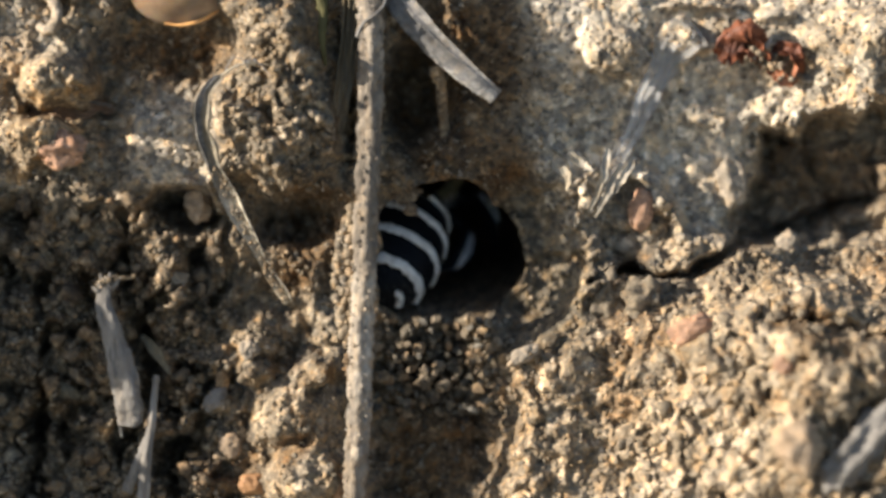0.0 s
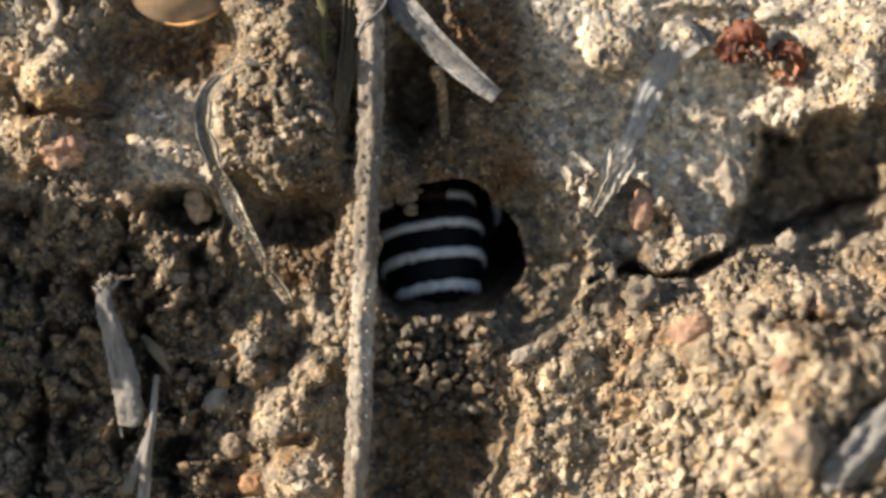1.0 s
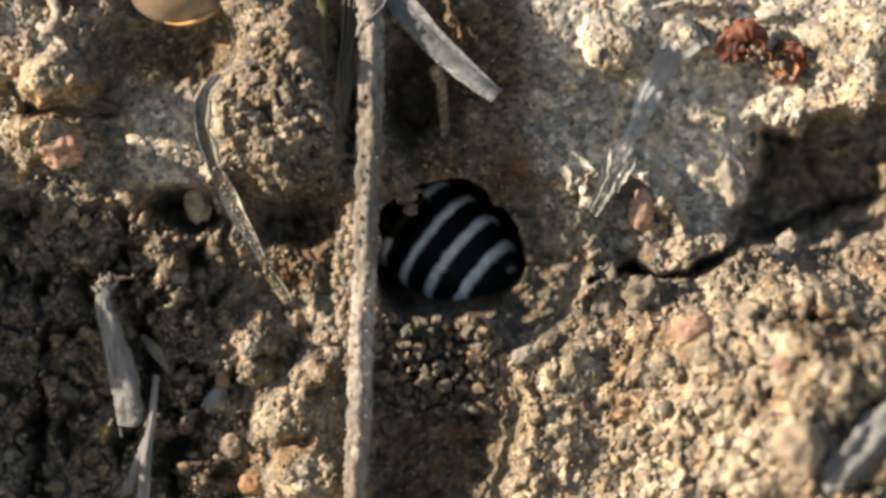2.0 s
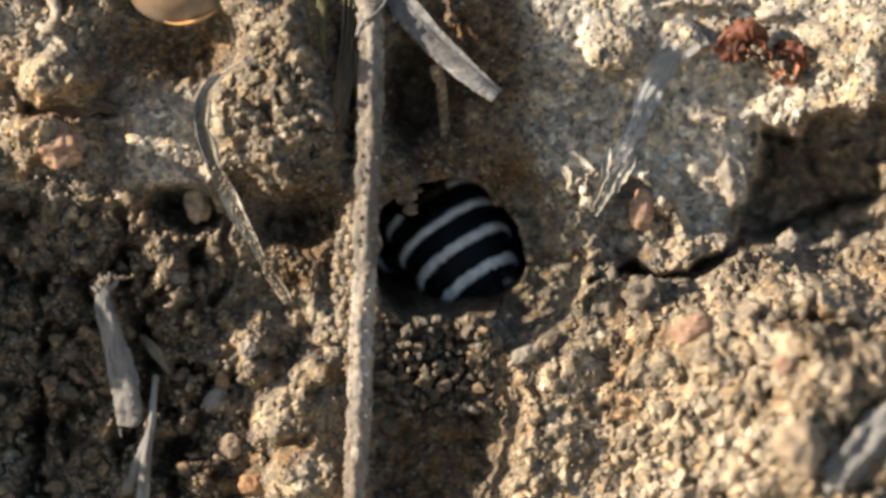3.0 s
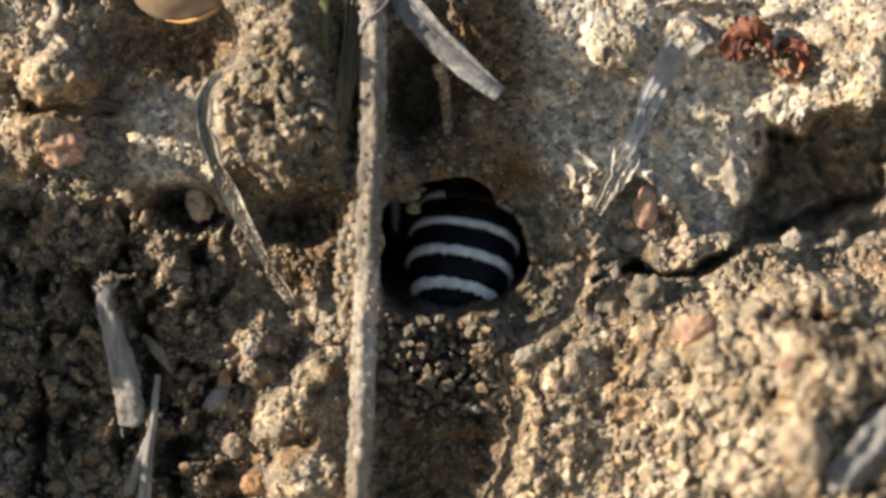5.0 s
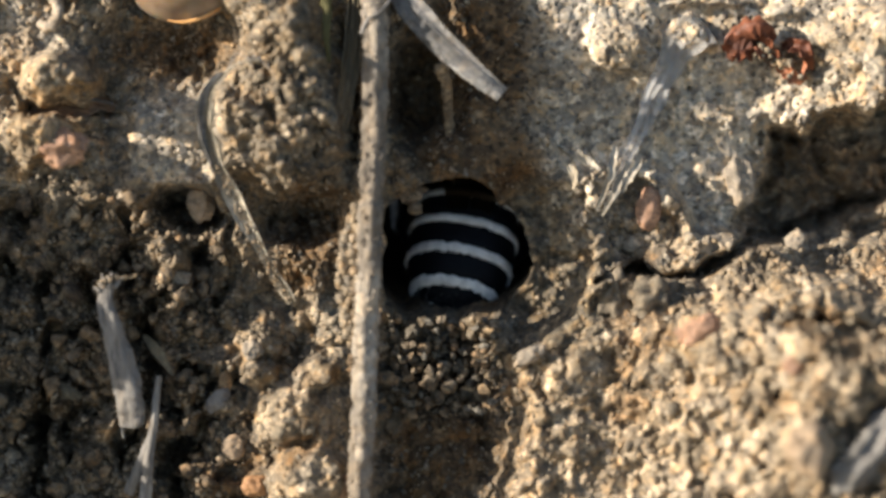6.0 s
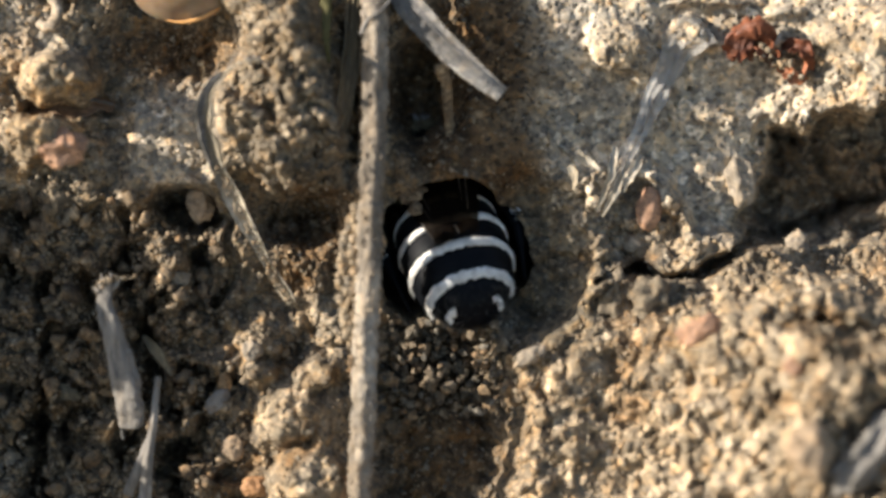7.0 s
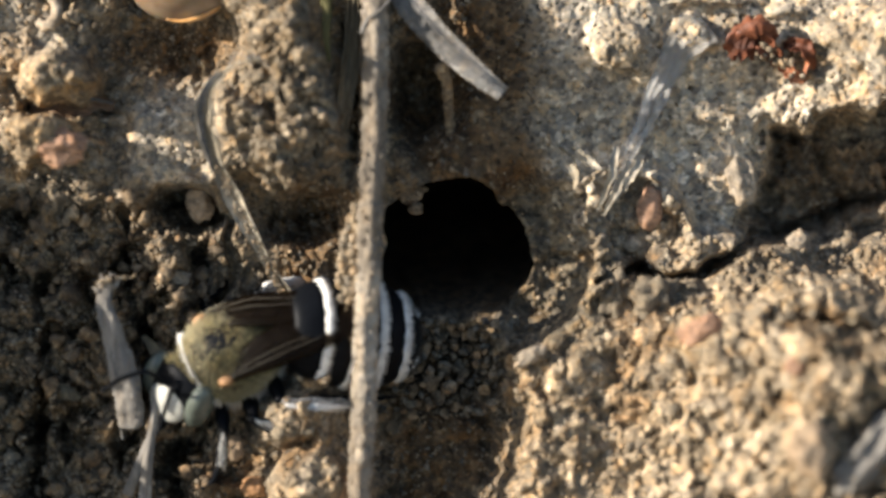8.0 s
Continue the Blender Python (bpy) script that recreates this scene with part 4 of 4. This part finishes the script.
def bract():
    o = at(120, 195, ground_height(120, 195))
    h = o.z / MM
    ob = thing("dry_bract", o, "rolled brown dry bract lying on a lump", "leaf")
    part("roll", sweep(local([(44, 192, h + 0.6), (85, 188, h + 1.0), (130, 190, h + 1.0), (165, 184, h + 0.8), (196, 190, h + 0.5)], o),
                       blade_section(taper(0.5, 0.35, 0.95), 0.06, 0.9, 10, -15, 0.4, 4.0), 50), BRACT, ob)
    part("rim", sweep(local([(60, 184, h + 1.0), (110, 182, h + 1.3), (150, 178, h + 1.1), (194, 186, h + 0.7)], o), round_section(taper(0.08, 0.06), 8, 1, 0.5, 3.0, 6.0), 60), STRAW, ob)
    o = at(88, 25, ground_height(88, 25))
    h = o.z / MM
    ob = thing("root_curl", o, "short curled tan root on the crust", "root")
    part("curl", sweep(local([(78, -20, h + 0.2), (96, 5, h + 0.6), (100, 32, h + 0.7), (84, 52, h + 0.4), (66, 45, h + 0.1)], o),
                       round_section(taper(0.3, 0.2), 12, 1, 0.3), 40), PALE_STONE, ob)
    o = at(572, 40, 2.4)
    ob = thing("moss_strand", o, "olive green dry moss strand on the clod", "moss")
    part("strand", sweep(local([(566, -20, 2.0), (574, 30, 2.5), (572, 75, 2.6), (578, 118, 2.2)], o), round_section(taper(0.28, 0.08), 12, 0.7, 0.4), 40), MOSS, ob)


def shell():
    w = ground_height(310, 20) + 0.4
    o = at(312, -22, w)
    ob = thing("snail_shell", o, "glossy translucent amber and cream snail shell", "snail shell")
    bm = bmesh.new()
    bmesh.ops.create_uvsphere(bm, u_segments=64, v_segments=40, radius=1)
    for v in bm.verts:
        x, y, z = v.co
        g = math.atan2(y, x)
        swell = 1 + 0.05 * math.cos(g - 0.6)
        v.co = Vector((2.2 * x * swell, 1.65 * y * swell, 1.7 * z + 0.05 * math.sin(9 * z)))
    part("body_whorl", bm, SHELL, ob)
    spire = sweep([Vector((0.9 * math.cos(k * 0.7) * (1 - k / 14), 0.5 + 0.8 * math.sin(k * 0.7) * (1 - k / 14), 1.25 + 0.09 * k)) for k in range(11)],
                  round_section(taper(0.55, 0.12), 16), 80)
    part("spire", spire, SHELL, ob)
    # orange glow of light in the shell, painted as a coloured rim
    part("lip", sweep([(-0.5, -1.50, 0.75), (0.2, -1.58, 0.80), (0.9, -1.42, 0.78), (1.5, -1.10, 0.60), (1.95, -0.72, 0.25)],
                      round_section(lambda t: 0.03 + 0.07 * math.sin(math.pi * t), 12), 40), AMBER_GLOW, ob, "thin rim painted with the shell's amber glow")
    return ob


def rootlets():
    """Fine pale fibres that stick out of the soil."""
    for line, wide in (([(418, 132), (450, 116), (486, 122), (512, 146)], 0.06), ([(978, 262), (1002, 284), (1012, 312)], 0.07), ([(1030, 262), (1044, 292), (1038, 330)], 0.05),
                       ([(540, 300), (556, 340), (548, 388)], 0.04), ([(196, 180), (214, 196), (226, 222)], 0.04), ([(330, 96), (352, 120), (348, 150)], 0.05)):
        o = at(*line[0], ground_height(*line[0]))
        ob = thing("rootlet", o, "fine brown dry rootlet sticking from the soil", "rootlet", "rootlets in the bank")
        pts = [(a, b, ground_height(a, b) + 0.15 + 0.35 * math.sin(math.pi * k / (len(line) - 1))) for k, (a, b) in enumerate(line)]
        part("fibre", sweep(local(pts, o), round_section(taper(0.6 * wide, 0.3 * wide), 8, 1, 0.3), 30), LEAF, ob)


rootlets()
straw()
curled_leaf()
dark_blade()
wood_chip()
second_stick()
silky_blade()
red_husk()
bract()
shell()


# ---- the bee ----
# Its space: forward along y, back up along z, the waist at the origin; millimetres.
LONG = 6.5


def belly(s):
    if s > 0.42:
        r = max(0.0, 1 - ((s - 0.42) / 0.58) ** 2.7) ** 0.55
    else:
        r = 0.42 + 0.58 * math.sqrt(1 - ((0.42 - s) / 0.42) ** 2)
    return 2.26 * r


def skin(s, g, out=0.0):
    """A place on the abdomen: s along it, g degrees round from the top."""
    r = belly(s)
    lip = 0.05 * ((s * 5.0 + 0.2) % 1.0)
    return Vector(((r + out + lip) * math.sin(radians(g)), -LONG * s, (0.76 * r + out + lip) * math.cos(radians(g)) - 0.9 * s * s))


def tufts(bm, roots, length, wide, lean, seed, spread=0.35):
    """Hairs as slender cones: roots are pairs of place and normal."""
    rng = random.Random(seed)
    for p, n in roots:
        d = (Vector(n) + Vector(lean) + Vector((rng.uniform(-1, 1), rng.uniform(-1, 1), rng.uniform(-1, 1))) * spread).normalized()
        side = d.cross(Vector((0.3, 0.5, 0.8))).normalized()
        other = d.cross(side)
        tip = bm.verts.new(p + d * length * rng.uniform(0.6, 1.2))
        foot = [bm.verts.new(p + (side * math.cos(q) + other * math.sin(q)) * wide) for q in (0, 2.1, 4.2)]
        for k in range(3):
            bm.faces.new((foot[k], foot[(k + 1) % 3], tip))


def on_egg(centre, radii, count, seed, keep):
    rng = random.Random(seed)
    out = []
    while len(out) < count:
        n = Vector((rng.gauss(0, 1), rng.gauss(0, 1), rng.gauss(0, 1))).normalized()
        if keep(n, rng):
            out.append((Vector([c + r * q for c, r, q in zip(centre, radii, n)]), n))
    return out


def build_bee():
    bee = tagged(new("bee"), "black banded bee with white stripes and olive hair", "bee")
    # abdomen
    bm = bmesh.new()
    rows, seg = 70, 48
    grid = [[bm.verts.new(skin(min(0.999, k / (rows - 1)), 360 * j / seg)) for j in range(seg)] for k in range(rows)]
    for a, b in zip(grid, grid[1:]):
        for j in range(seg):
            bm.faces.new((a[j], a[(j + 1) % seg], b[(j + 1) % seg], b[j]))
    bm.faces.new(grid[0][::-1])
    bm.faces.new(grid[-1])
    abdomen = part("abdomen", bm, BLACK, bee, "glossy black abdomen")
    for s, wide, gap in ((0.215, 0.050, 0), (0.41, 0.056, 0), (0.615, 0.060, 0), (0.818, 0.060, 0), (0.94, 0.026, 42)):
        sides = ((-112, 112),) if not gap else ((-96, -gap), (gap, 96))
        for lo, hi in sides:
            bm = bmesh.new()
            m = 72 if not gap else 26
            strip = []
            for j in range(m + 1):
                g = lo + (hi - lo) * j / m
                thin = min(1, 5.0 * min(j, m - j) / m + 0.15)
                s0 = s + 0.010 * noise.noise((g * 0.09, s * 9, 0)) - 0.016 * math.cos(radians(g)) * (1 if s > 0.5 else 0.4)
                ring = []
                for q, o in ((-0.5, -0.02), (-0.42, 0.05), (-0.1, 0.085), (0.3, 0.09), (0.46, 0.06), (0.5, -0.02)):
                    edge = 0.012 * noise.noise((g * 0.35, q * 3, s * 20))
                    ring.append(bm.verts.new(skin(min(0.985, s0 + (q * wide + edge) * thin), g, o)))
                strip.append(ring)
            for a, b in zip(strip, strip[1:]):
                for k in range(5):
                    bm.faces.new((a[k], a[k + 1], b[k + 1], b[k]))
            rng = random.Random(int(s * 1000))
            roots = []
            for k in range(int((420 if not gap else 120) * (hi - lo) / 224)):
                g = rng.uniform(lo + 3, hi - 3)
                q = s - 0.016 * math.cos(radians(g)) * (1 if s > 0.5 else 0.4) + wide * rng.uniform(-0.3, 0.5)
                roots.append((skin(min(q, 0.98), g, 0.05), Vector((math.sin(radians(g)) * 0.4, -1, math.cos(radians(g)) * 0.4))))
            tufts(bm, roots, 0.22 if not gap else 0.12, 0.022, (0, 0, 0), 3, 0.2)
            part("white_band", bm, WHITE_HAIR, abdomen, "band of dense white hair")
    bm = bmesh.new()
    rng = random.Random(12)
    roots = []
    for k in range(300):
        g, s = rng.uniform(-180, 180), rng.uniform(0.86, 0.985)
        roots.append((skin(s, g, 0), Vector((math.sin(radians(g)), -1.2, math.cos(radians(g)) - 0.3))))
    tufts(bm, roots, 0.26, 0.018, (0, 0, 0), 5, 0.3)
    part("tail_hair", bm, DARK_HAIR, abdomen, "dark fringe of hair")
    # thorax
    mid, radii = (0, 1.95, 0.25), (1.85, 2.1, 1.7)
    thorax = part("thorax", egg_shape(mid, radii), BLACK, bee)
    bm = bmesh.new()

    def furry(n, r):
        bald = math.exp(-((n.x / 0.40) ** 2 + ((n.y - 0.05) / 0.40) ** 2) ** 2) if n.z > 0 else 0
        return r.random() > 0.9 * bald
    tufts(bm, on_egg(mid, radii, 11000, 21, furry), 0.36, 0.017, (0, -0.8, 0), 22, 0.6)
    part("hair_coat", bm, OLIVE_HAIR, thorax, "dense olive-yellow hair")
    bm = bmesh.new()
    tufts(bm, on_egg((0, 1.9, -0.4), (1.8, 1.9, 1.5), 900, 23, lambda n, r: n.z < 0.1), 0.55, 0.03, (0, -0.4, -0.4), 24, 0.5)
    part("under_hair", bm, WHITE_HAIR, thorax, "whitish hair below")
    bm = bmesh.new()
    rng = random.Random(41)
    roots = []
    for k in range(420):
        g = radians(rng.uniform(-115, 115))
        roots.append((Vector((1.55 * math.sin(g), 3.25 + 0.35 * math.cos(g), 0.15 + 1.3 * math.cos(g))), Vector((math.sin(g), 0.5, math.cos(g)))))
    tufts(bm, roots, 0.34, 0.022, (0, 0, 0), 42, 0.25)
    part("collar", bm, WHITE_HAIR, thorax, "pale fringe of hair behind the head")
    # head
    mid, radii = (0, 4.6, -0.55), (1.6, 0.82, 1.4)
    head = part("head", egg_shape(mid, radii), BLACK, bee)
    for side in (-1, 1):
        part("eye", egg_shape((side * 1.25, 4.7, -0.5), (0.52, 0.7, 1.1)), EYE, head, "greenish-grey eye")
        line = [(side * 0.35, 5.5, -0.1), (side * 0.6, 6.1, 0.5), (side * 0.85, 6.5, 0.55), (side * 1.3, 7.2, 0.1), (side * 1.6, 7.7, -0.5)]
        part("antenna", sweep(line, round_section(taper(0.09, 0.10), 10), 30), BLACK, head)
    part("face", egg_shape((0, 5.12, -0.95), (1.0, 0.46, 0.95)), FACE, head, "cream face plate")
    part("tongue_case", sweep([(0, 5.4, -1.7), (0, 5.2, -2.2), (0, 4.6, -2.5)], round_section(taper(0.28, 0.14), 10), 16), BLACK, head)
    bm = bmesh.new()
    tufts(bm, on_egg(mid, radii, 700, 25, lambda n, r: abs(n.x) < 0.5 and n.z > 0.45 and n.y < 0.5), 0.28, 0.02, (0, 0, 0.3), 26, 0.5)
    part("head_hair", bm, OLIVE_HAIR, head, "short olive hair")
    # wings
    wings = []
    for side in (-1, 1):
        lift = 0.12 if side > 0 else 0.0
        line = [Vector((side * 1.4, 2.3, 1.4)), Vector((side * 1.05, 0.6, 1.95 + lift)), Vector((side * 0.70, -1.4, 2.02 + lift)), Vector((side * 0.50, -3.8, 1.80 + lift))]
        wing = part("wing", sweep(line, blade_section(lambda t: 0.3 + 1.35 * math.sin(math.pi * min(1, 0.06 + 0.84 * t)) ** 0.8, 0.02, -0.12, 10, -side * 6), 40,
                                  up=(side * 0.25, 0, 1)), WING, bee, "smoky folded wing")
        for shift, a, b in ((0.36, 0.05, 0.85), (0.1, 0.02, 0.78), (-0.2, 0.1, 0.68)):
            way = curve_through(line, 40)
            pts = [way[int(39 * q)] + Vector((side * shift * (0.3 + 0.9 * math.sin(math.pi * min(1, q + 0.05))), 0, 0.05)) for q in (a, 0.35 * b + 0.1, 0.7 * b, b)]
            part("vein", sweep(pts, round_section(taper(0.03, 0.015), 6), 24), DARK_HAIR, wing)
        hind = part("hind_wing", sweep([(side * 1.35, 1.4, 1.3), (side * 1.15, -0.3, 1.78), (side * 1.0, -2.6, 1.75)],
                                blade_section(lambda t: 0.3 + 0.7 * math.sin(math.pi * min(1, 0.1 + 0.8 * t)), 0.02, -0.15, 8, -side * 12), 30,
                                up=(side * 0.3, 0, 1)), WING, bee, "smoky folded wing")
        wings += [(wing, side), (hind, side)]
        part("tegula", egg_shape((side * 1.5, 2.45, 1.25), (0.26, 0.36, 0.2), 16, 10), ORANGE_STONE, bee, "amber wing base")
    # legs
    legs = {}
    for key, root, knee, ankle, heel, toe, wide in (
            ("fore", (1.1, 3.2, -1.0), (2.7, 3.8, -0.6), (3.5, 4.6, -1.3), (3.7, 5.3, -1.8), (3.6, 5.9, -2.1), 0.30),
            ("mid", (1.3, 2.1, -1.1), (3.0, 2.4, -0.3), (3.9, 1.5, -0.9), (4.3, 0.8, -1.6), (4.5, 0.2, -2.0), 0.34),
            ("hind", (1.3, 0.9, -0.9), (2.7, 0.9, 0.2), (3.2, -1.9, -0.3), (3.1, -3.1, -0.9), (3.0, -4.0, -1.6), 0.38)):
        for side in (-1, 1):
            at_root = Vector((side * root[0], root[1], root[2]))
            hip, kn, an, he, to = [Vector((side * q[0], q[1], q[2])) - at_root for q in (root, knee, ankle, heel, toe)]
            leg = part("leg", sweep([hip, hip.lerp(kn, 0.5) + Vector((0, 0, 0.12)), kn], round_section(taper(0.30, 0.22, 0.34), 12), 16), BLACK, bee)
            leg.location = at_root * MM
            part("tibia", sweep([kn, kn.lerp(an, 0.5), an], round_section(taper(0.2, wide * 0.9, wide), 12, 0.8), 16), BLACK, leg)
            bm = bmesh.new()
            rng = random.Random(31)
            roots = []
            for k in range(380 if key == "hind" else 170):
                t = rng.uniform(0.0, 1.0)
                p = kn.lerp(an, t)
                g = rng.uniform(-0.9, 1.9)
                n = Vector((side * math.cos(g), 0, math.sin(g)))
                roots.append((p + n * wide * (0.55 + 0.4 * math.sin(math.pi * t)), n * 0.5 + (an - kn).normalized()))
            tufts(bm, roots, 0.28, 0.026, (0, 0, 0), 33, 0.25)
            if key == "hind":
                off = Vector((side * 0.2, 0, 0.2))
                sweep([kn.lerp(an, 0.04) + off, kn.lerp(an, 0.5) + 1.3 * off, an + off], round_section(lambda t: 0.05 + 0.13 * math.sin(math.pi * min(1, 0.15 + 0.8 * t)), 10, 1, 0.5), 20, bm=bm)
            part("white_brush", bm, WHITE_HAIR, leg, "brush of long white hair")
            part("tarsus", sweep([an, an.lerp(he, 0.6), he, to], round_section(taper(wide * 0.65, 0.06), 10, 0.8), 20), BLACK, leg)
            legs[key, side] = leg
    return bee, abdomen, head, legs, wings


bee, bee_abdomen, bee_head, bee_legs, bee_wings = build_bee()


def crawl(a, b, w, heading, dip, roll=0.0):
    """The bee's pose: its waist over a place of the plan, its heading in the slope (90: up it), its head dipped into the soil, and its lean."""
    h, d = radians(heading), radians(dip)
    flat = Vector((math.cos(h), math.sin(h), 0))
    ahead = flat * math.cos(d) - Vector((0, 0, math.sin(d)))
    back = flat * math.sin(d) + Vector((0, 0, math.cos(d)))
    right = ahead.cross(back)
    m = Matrix((right, ahead, back)).transposed().to_4x4() @ Matrix.Rotation(radians(roll), 4, "Y")
    return BANK @ Matrix.Translation(at(a, b, w)) @ m


def bent(joint, rx, rz):
    """A part's turn about a joint of the bee, in millimetres and degrees."""
    p = Vector(joint) * MM
    return Matrix.Translation(p) @ pose(0, 0, 0, rx, 0, rz) @ Matrix.Translation(-p)


def motions():
    inside = [
        (0.0, (720.0, 336.0, -5.30, 73.0, 46.0, 0)),
        (0.1, (740.0, 362.0, -5.30, 88.0, 46.0, -3)),
        (0.2, (765.0, 345.0, -5.30, 84.0, 33.0, -4)),
        (0.3, (784.9, 331.4, -5.41, 88.6, 28.6, -1)),
        (0.4, (776.0, 338.3, -5.48, 88.0, 32.2, -0)),
        (0.5, (761.8, 311.5, -5.26, 91.4, 21.2, -0)),
        (0.8, (748.2, 308.7, -5.19, 95.8, 17.4, -2)),
        (1.0, (739.2, 306.8, -5.14, 98.7, 14.8, -2)),
        (1.1, (754.5, 308.7, -5.02, 95.8, 8.9, -0)),
        (1.2, (738.8, 293.4, -5.04, 104.8, 9.9, -2)),
        (1.3, (735.9, 313.2, -5.04, 115.3, 9.9, 1)),
        (1.4, (728.4, 324.4, -5.02, 122.7, 8.9, 0)),
        (1.5, (700.8, 332.6, -5.01, 134.4, 8.4, 0)),
        (1.6, (684.9, 340.5, -5.01, 139.4, 8.5, -0)),
        (1.7, (681.6, 361.8, -5.08, 143.1, 12.0, -0)),
        (2.2, (685.9, 350.4, -5.12, 140.2, 13.9, -0)),
        (2.8, (691.1, 336.5, -5.17, 136.7, 16.3, -0)),
        (3.0, (725.3, 319.6, -5.15, 124.5, 15.5, 0)),
        (3.2, (719.3, 324.4, -5.18, 125.4, 16.8, -1)),
        (3.3, (713.4, 321.9, -5.17, 125.4, 16.4, -0)),
        (3.4, (731.1, 309.0, -5.15, 114.5, 15.7, -1)),
        (3.5, (739.6, 301.8, -5.16, 113.0, 16.0, -1)),
        (4.0, (746.3, 304.2, -5.21, 110.7, 18.3, -1)),
        (4.2, (749.8, 305.9, -5.18, 108.4, 16.8, -1)),
        (4.4, (762.6, 315.4, -5.24, 103.1, 19.9, -1)),
        (4.5, (802.7, 315.2, -5.34, 90.3, 25.1, -1)),
        (4.7, (836.2, 319.4, -5.30, 82.0, 23.0, 0)),
        (5.2, (834.1, 321.1, -5.33, 79.0, 24.5, -1)),
        (5.8, (831.6, 323.1, -5.37, 75.4, 26.4, -2)),
        (6.0, (830.3, 316.4, -5.33, 80.1, 24.3, -0)),
        (6.3, (839.6, 319.4, -5.28, 74.9, 22.1, -1)),
        (6.5, (847.2, 333.2, -5.20, 74.5, 32.8, -2)),
        (6.6, (838.2, 329.1, -5.00, 85.0, 29.9, 0)),
        (6.7, (783.0, 346.0, -4.60, 101.0, 32.0, 1)),
        (6.8, (736.0, 372.0, -4.30, 112.0, 33.0, 2)),
        (6.9, (752.0, 358.0, -3.70, 111.0, 38.0, 5)),
    ]
    # from here on the abdomen bends at the waist: the body's pose, then the abdomen's
    outside = [
        (7.0, (765.0, 358.0, -2.90, 111.0, 41.0, 8), (759.0, 352.0, -2.90, 111.0, 40.0, 8)),
        (7.1, (800.0, 436.0, -1.20, 124.0, 44.0, 6), (796.0, 426.0, -1.70, 110.0, 52.0, 9)),
        (7.2, (812.0, 480.0, 0.10, 140.0, 36.0, 6), (811.0, 463.0, -0.50, 114.0, 52.0, 7)),
        (7.3, (815.0, 504.0, 0.80, 145.0, 38.0, 6), (801.0, 464.0, 0.60, 111.0, 24.0, 7)),
        (7.4, (820.0, 527.0, 1.30, 150.0, 42.0, 6), (790.0, 462.0, 1.80, 109.0, -6.0, 6)),
        (7.5, (814.0, 530.0, 1.50, 160.0, 34.0, 6), (774.0, 484.0, 1.90, 115.0, -7.0, -1)),
        (7.6, (786.0, 530.0, 1.40, 170.0, 25.0, 8), (754.0, 504.0, 2.00, 122.0, -8.0, -8)),
        (7.7, (716.0, 534.0, 1.00, 186.0, 10.0, 12), (696.0, 532.0, 1.90, 143.0, -17.0, -8)),
        (7.8, (678.0, 531.0, 0.80, 192.0, 2.0, 16), (668.0, 523.0, 1.90, 141.0, -19.0, -6)),
        (7.9, (550.0, 560.0, 0.70, 199.0, 0.0, 24), (560.0, 554.0, 1.90, 167.0, -18.0, -10)),
        (8.0, (480.0, 592.0, 0.70, 206.0, 2.0, 26), (500.0, 580.0, 1.90, 176.0, -24.0, 8)),
    ]
    # in the burrow the thorax is bent down into it and the abdomen is drawn out
    bow = Matrix.Translation((0, 0.45 * MM, 0)) @ Matrix.Rotation(radians(-28), 4, "X")
    walk(bee, [(t, crawl(*tail) @ bow) for t, tail in inside] + [(t, crawl(*body)) for t, body, tail in outside])
    rest = bow.inverted()
    walk(bee_abdomen, [(0.0, rest), (6.9, rest)] + [(t, crawl(*body).inverted() @ crawl(*tail)) for t, body, tail in outside])
    walk(bee_head, [(t, bent((0, 3.7, -0.2), rx, rz)) for t, rx, rz in ((0.0, 0, 0), (7.2, 0, 0), (7.6, 10, 0), (7.7, 26, 6), (7.8, 28, 10), (7.9, 36, 18), (8.0, 42, 26))])
    for wing, side in bee_wings:
        root = (side * 1.35, 2.2, 1.4)
        walk(wing, [(0.0, bent(root, 11, 0)), (6.9, bent(root, 11, 0))] + [(t, bent(root, min(6.5, 0.5 * (body[4] - tail[4])), -11 * (t - 7.0))) for t, body, tail in outside])
    swing = {"fore": 16, "mid": -18, "hind": 10}
    for (key, side), leg in bee_legs.items():
        rest = Matrix.Translation(leg.location)
        under = rest @ Matrix.Rotation(radians(60 * side), 4, "Y") if key == "hind" else rest
        rows = [(0.0, under), (6.4, under), (6.6, rest)]
        for k in range(14):
            g = swing[key] * side * math.sin(k * 1.9 + (0.8 if key == "mid" else 0))
            rows.append((6.7 + 0.1 * k, rest @ Matrix.Rotation(radians(g * min(1, k / 3)), 4, "Z")))
        if key == "hind":
            rows = [(t, m) for t, m in rows if t < 7.05]
            for t, body, tail in outside[1:]:
                follow = (crawl(*body).inverted() @ crawl(*tail)).to_quaternion()
                rows.append((t, rest @ Matrix.Identity(3).to_quaternion().slerp(follow, 1.0 if side > 0 else 0.45).to_matrix().to_4x4()))
        walk(leg, rows)


motions()
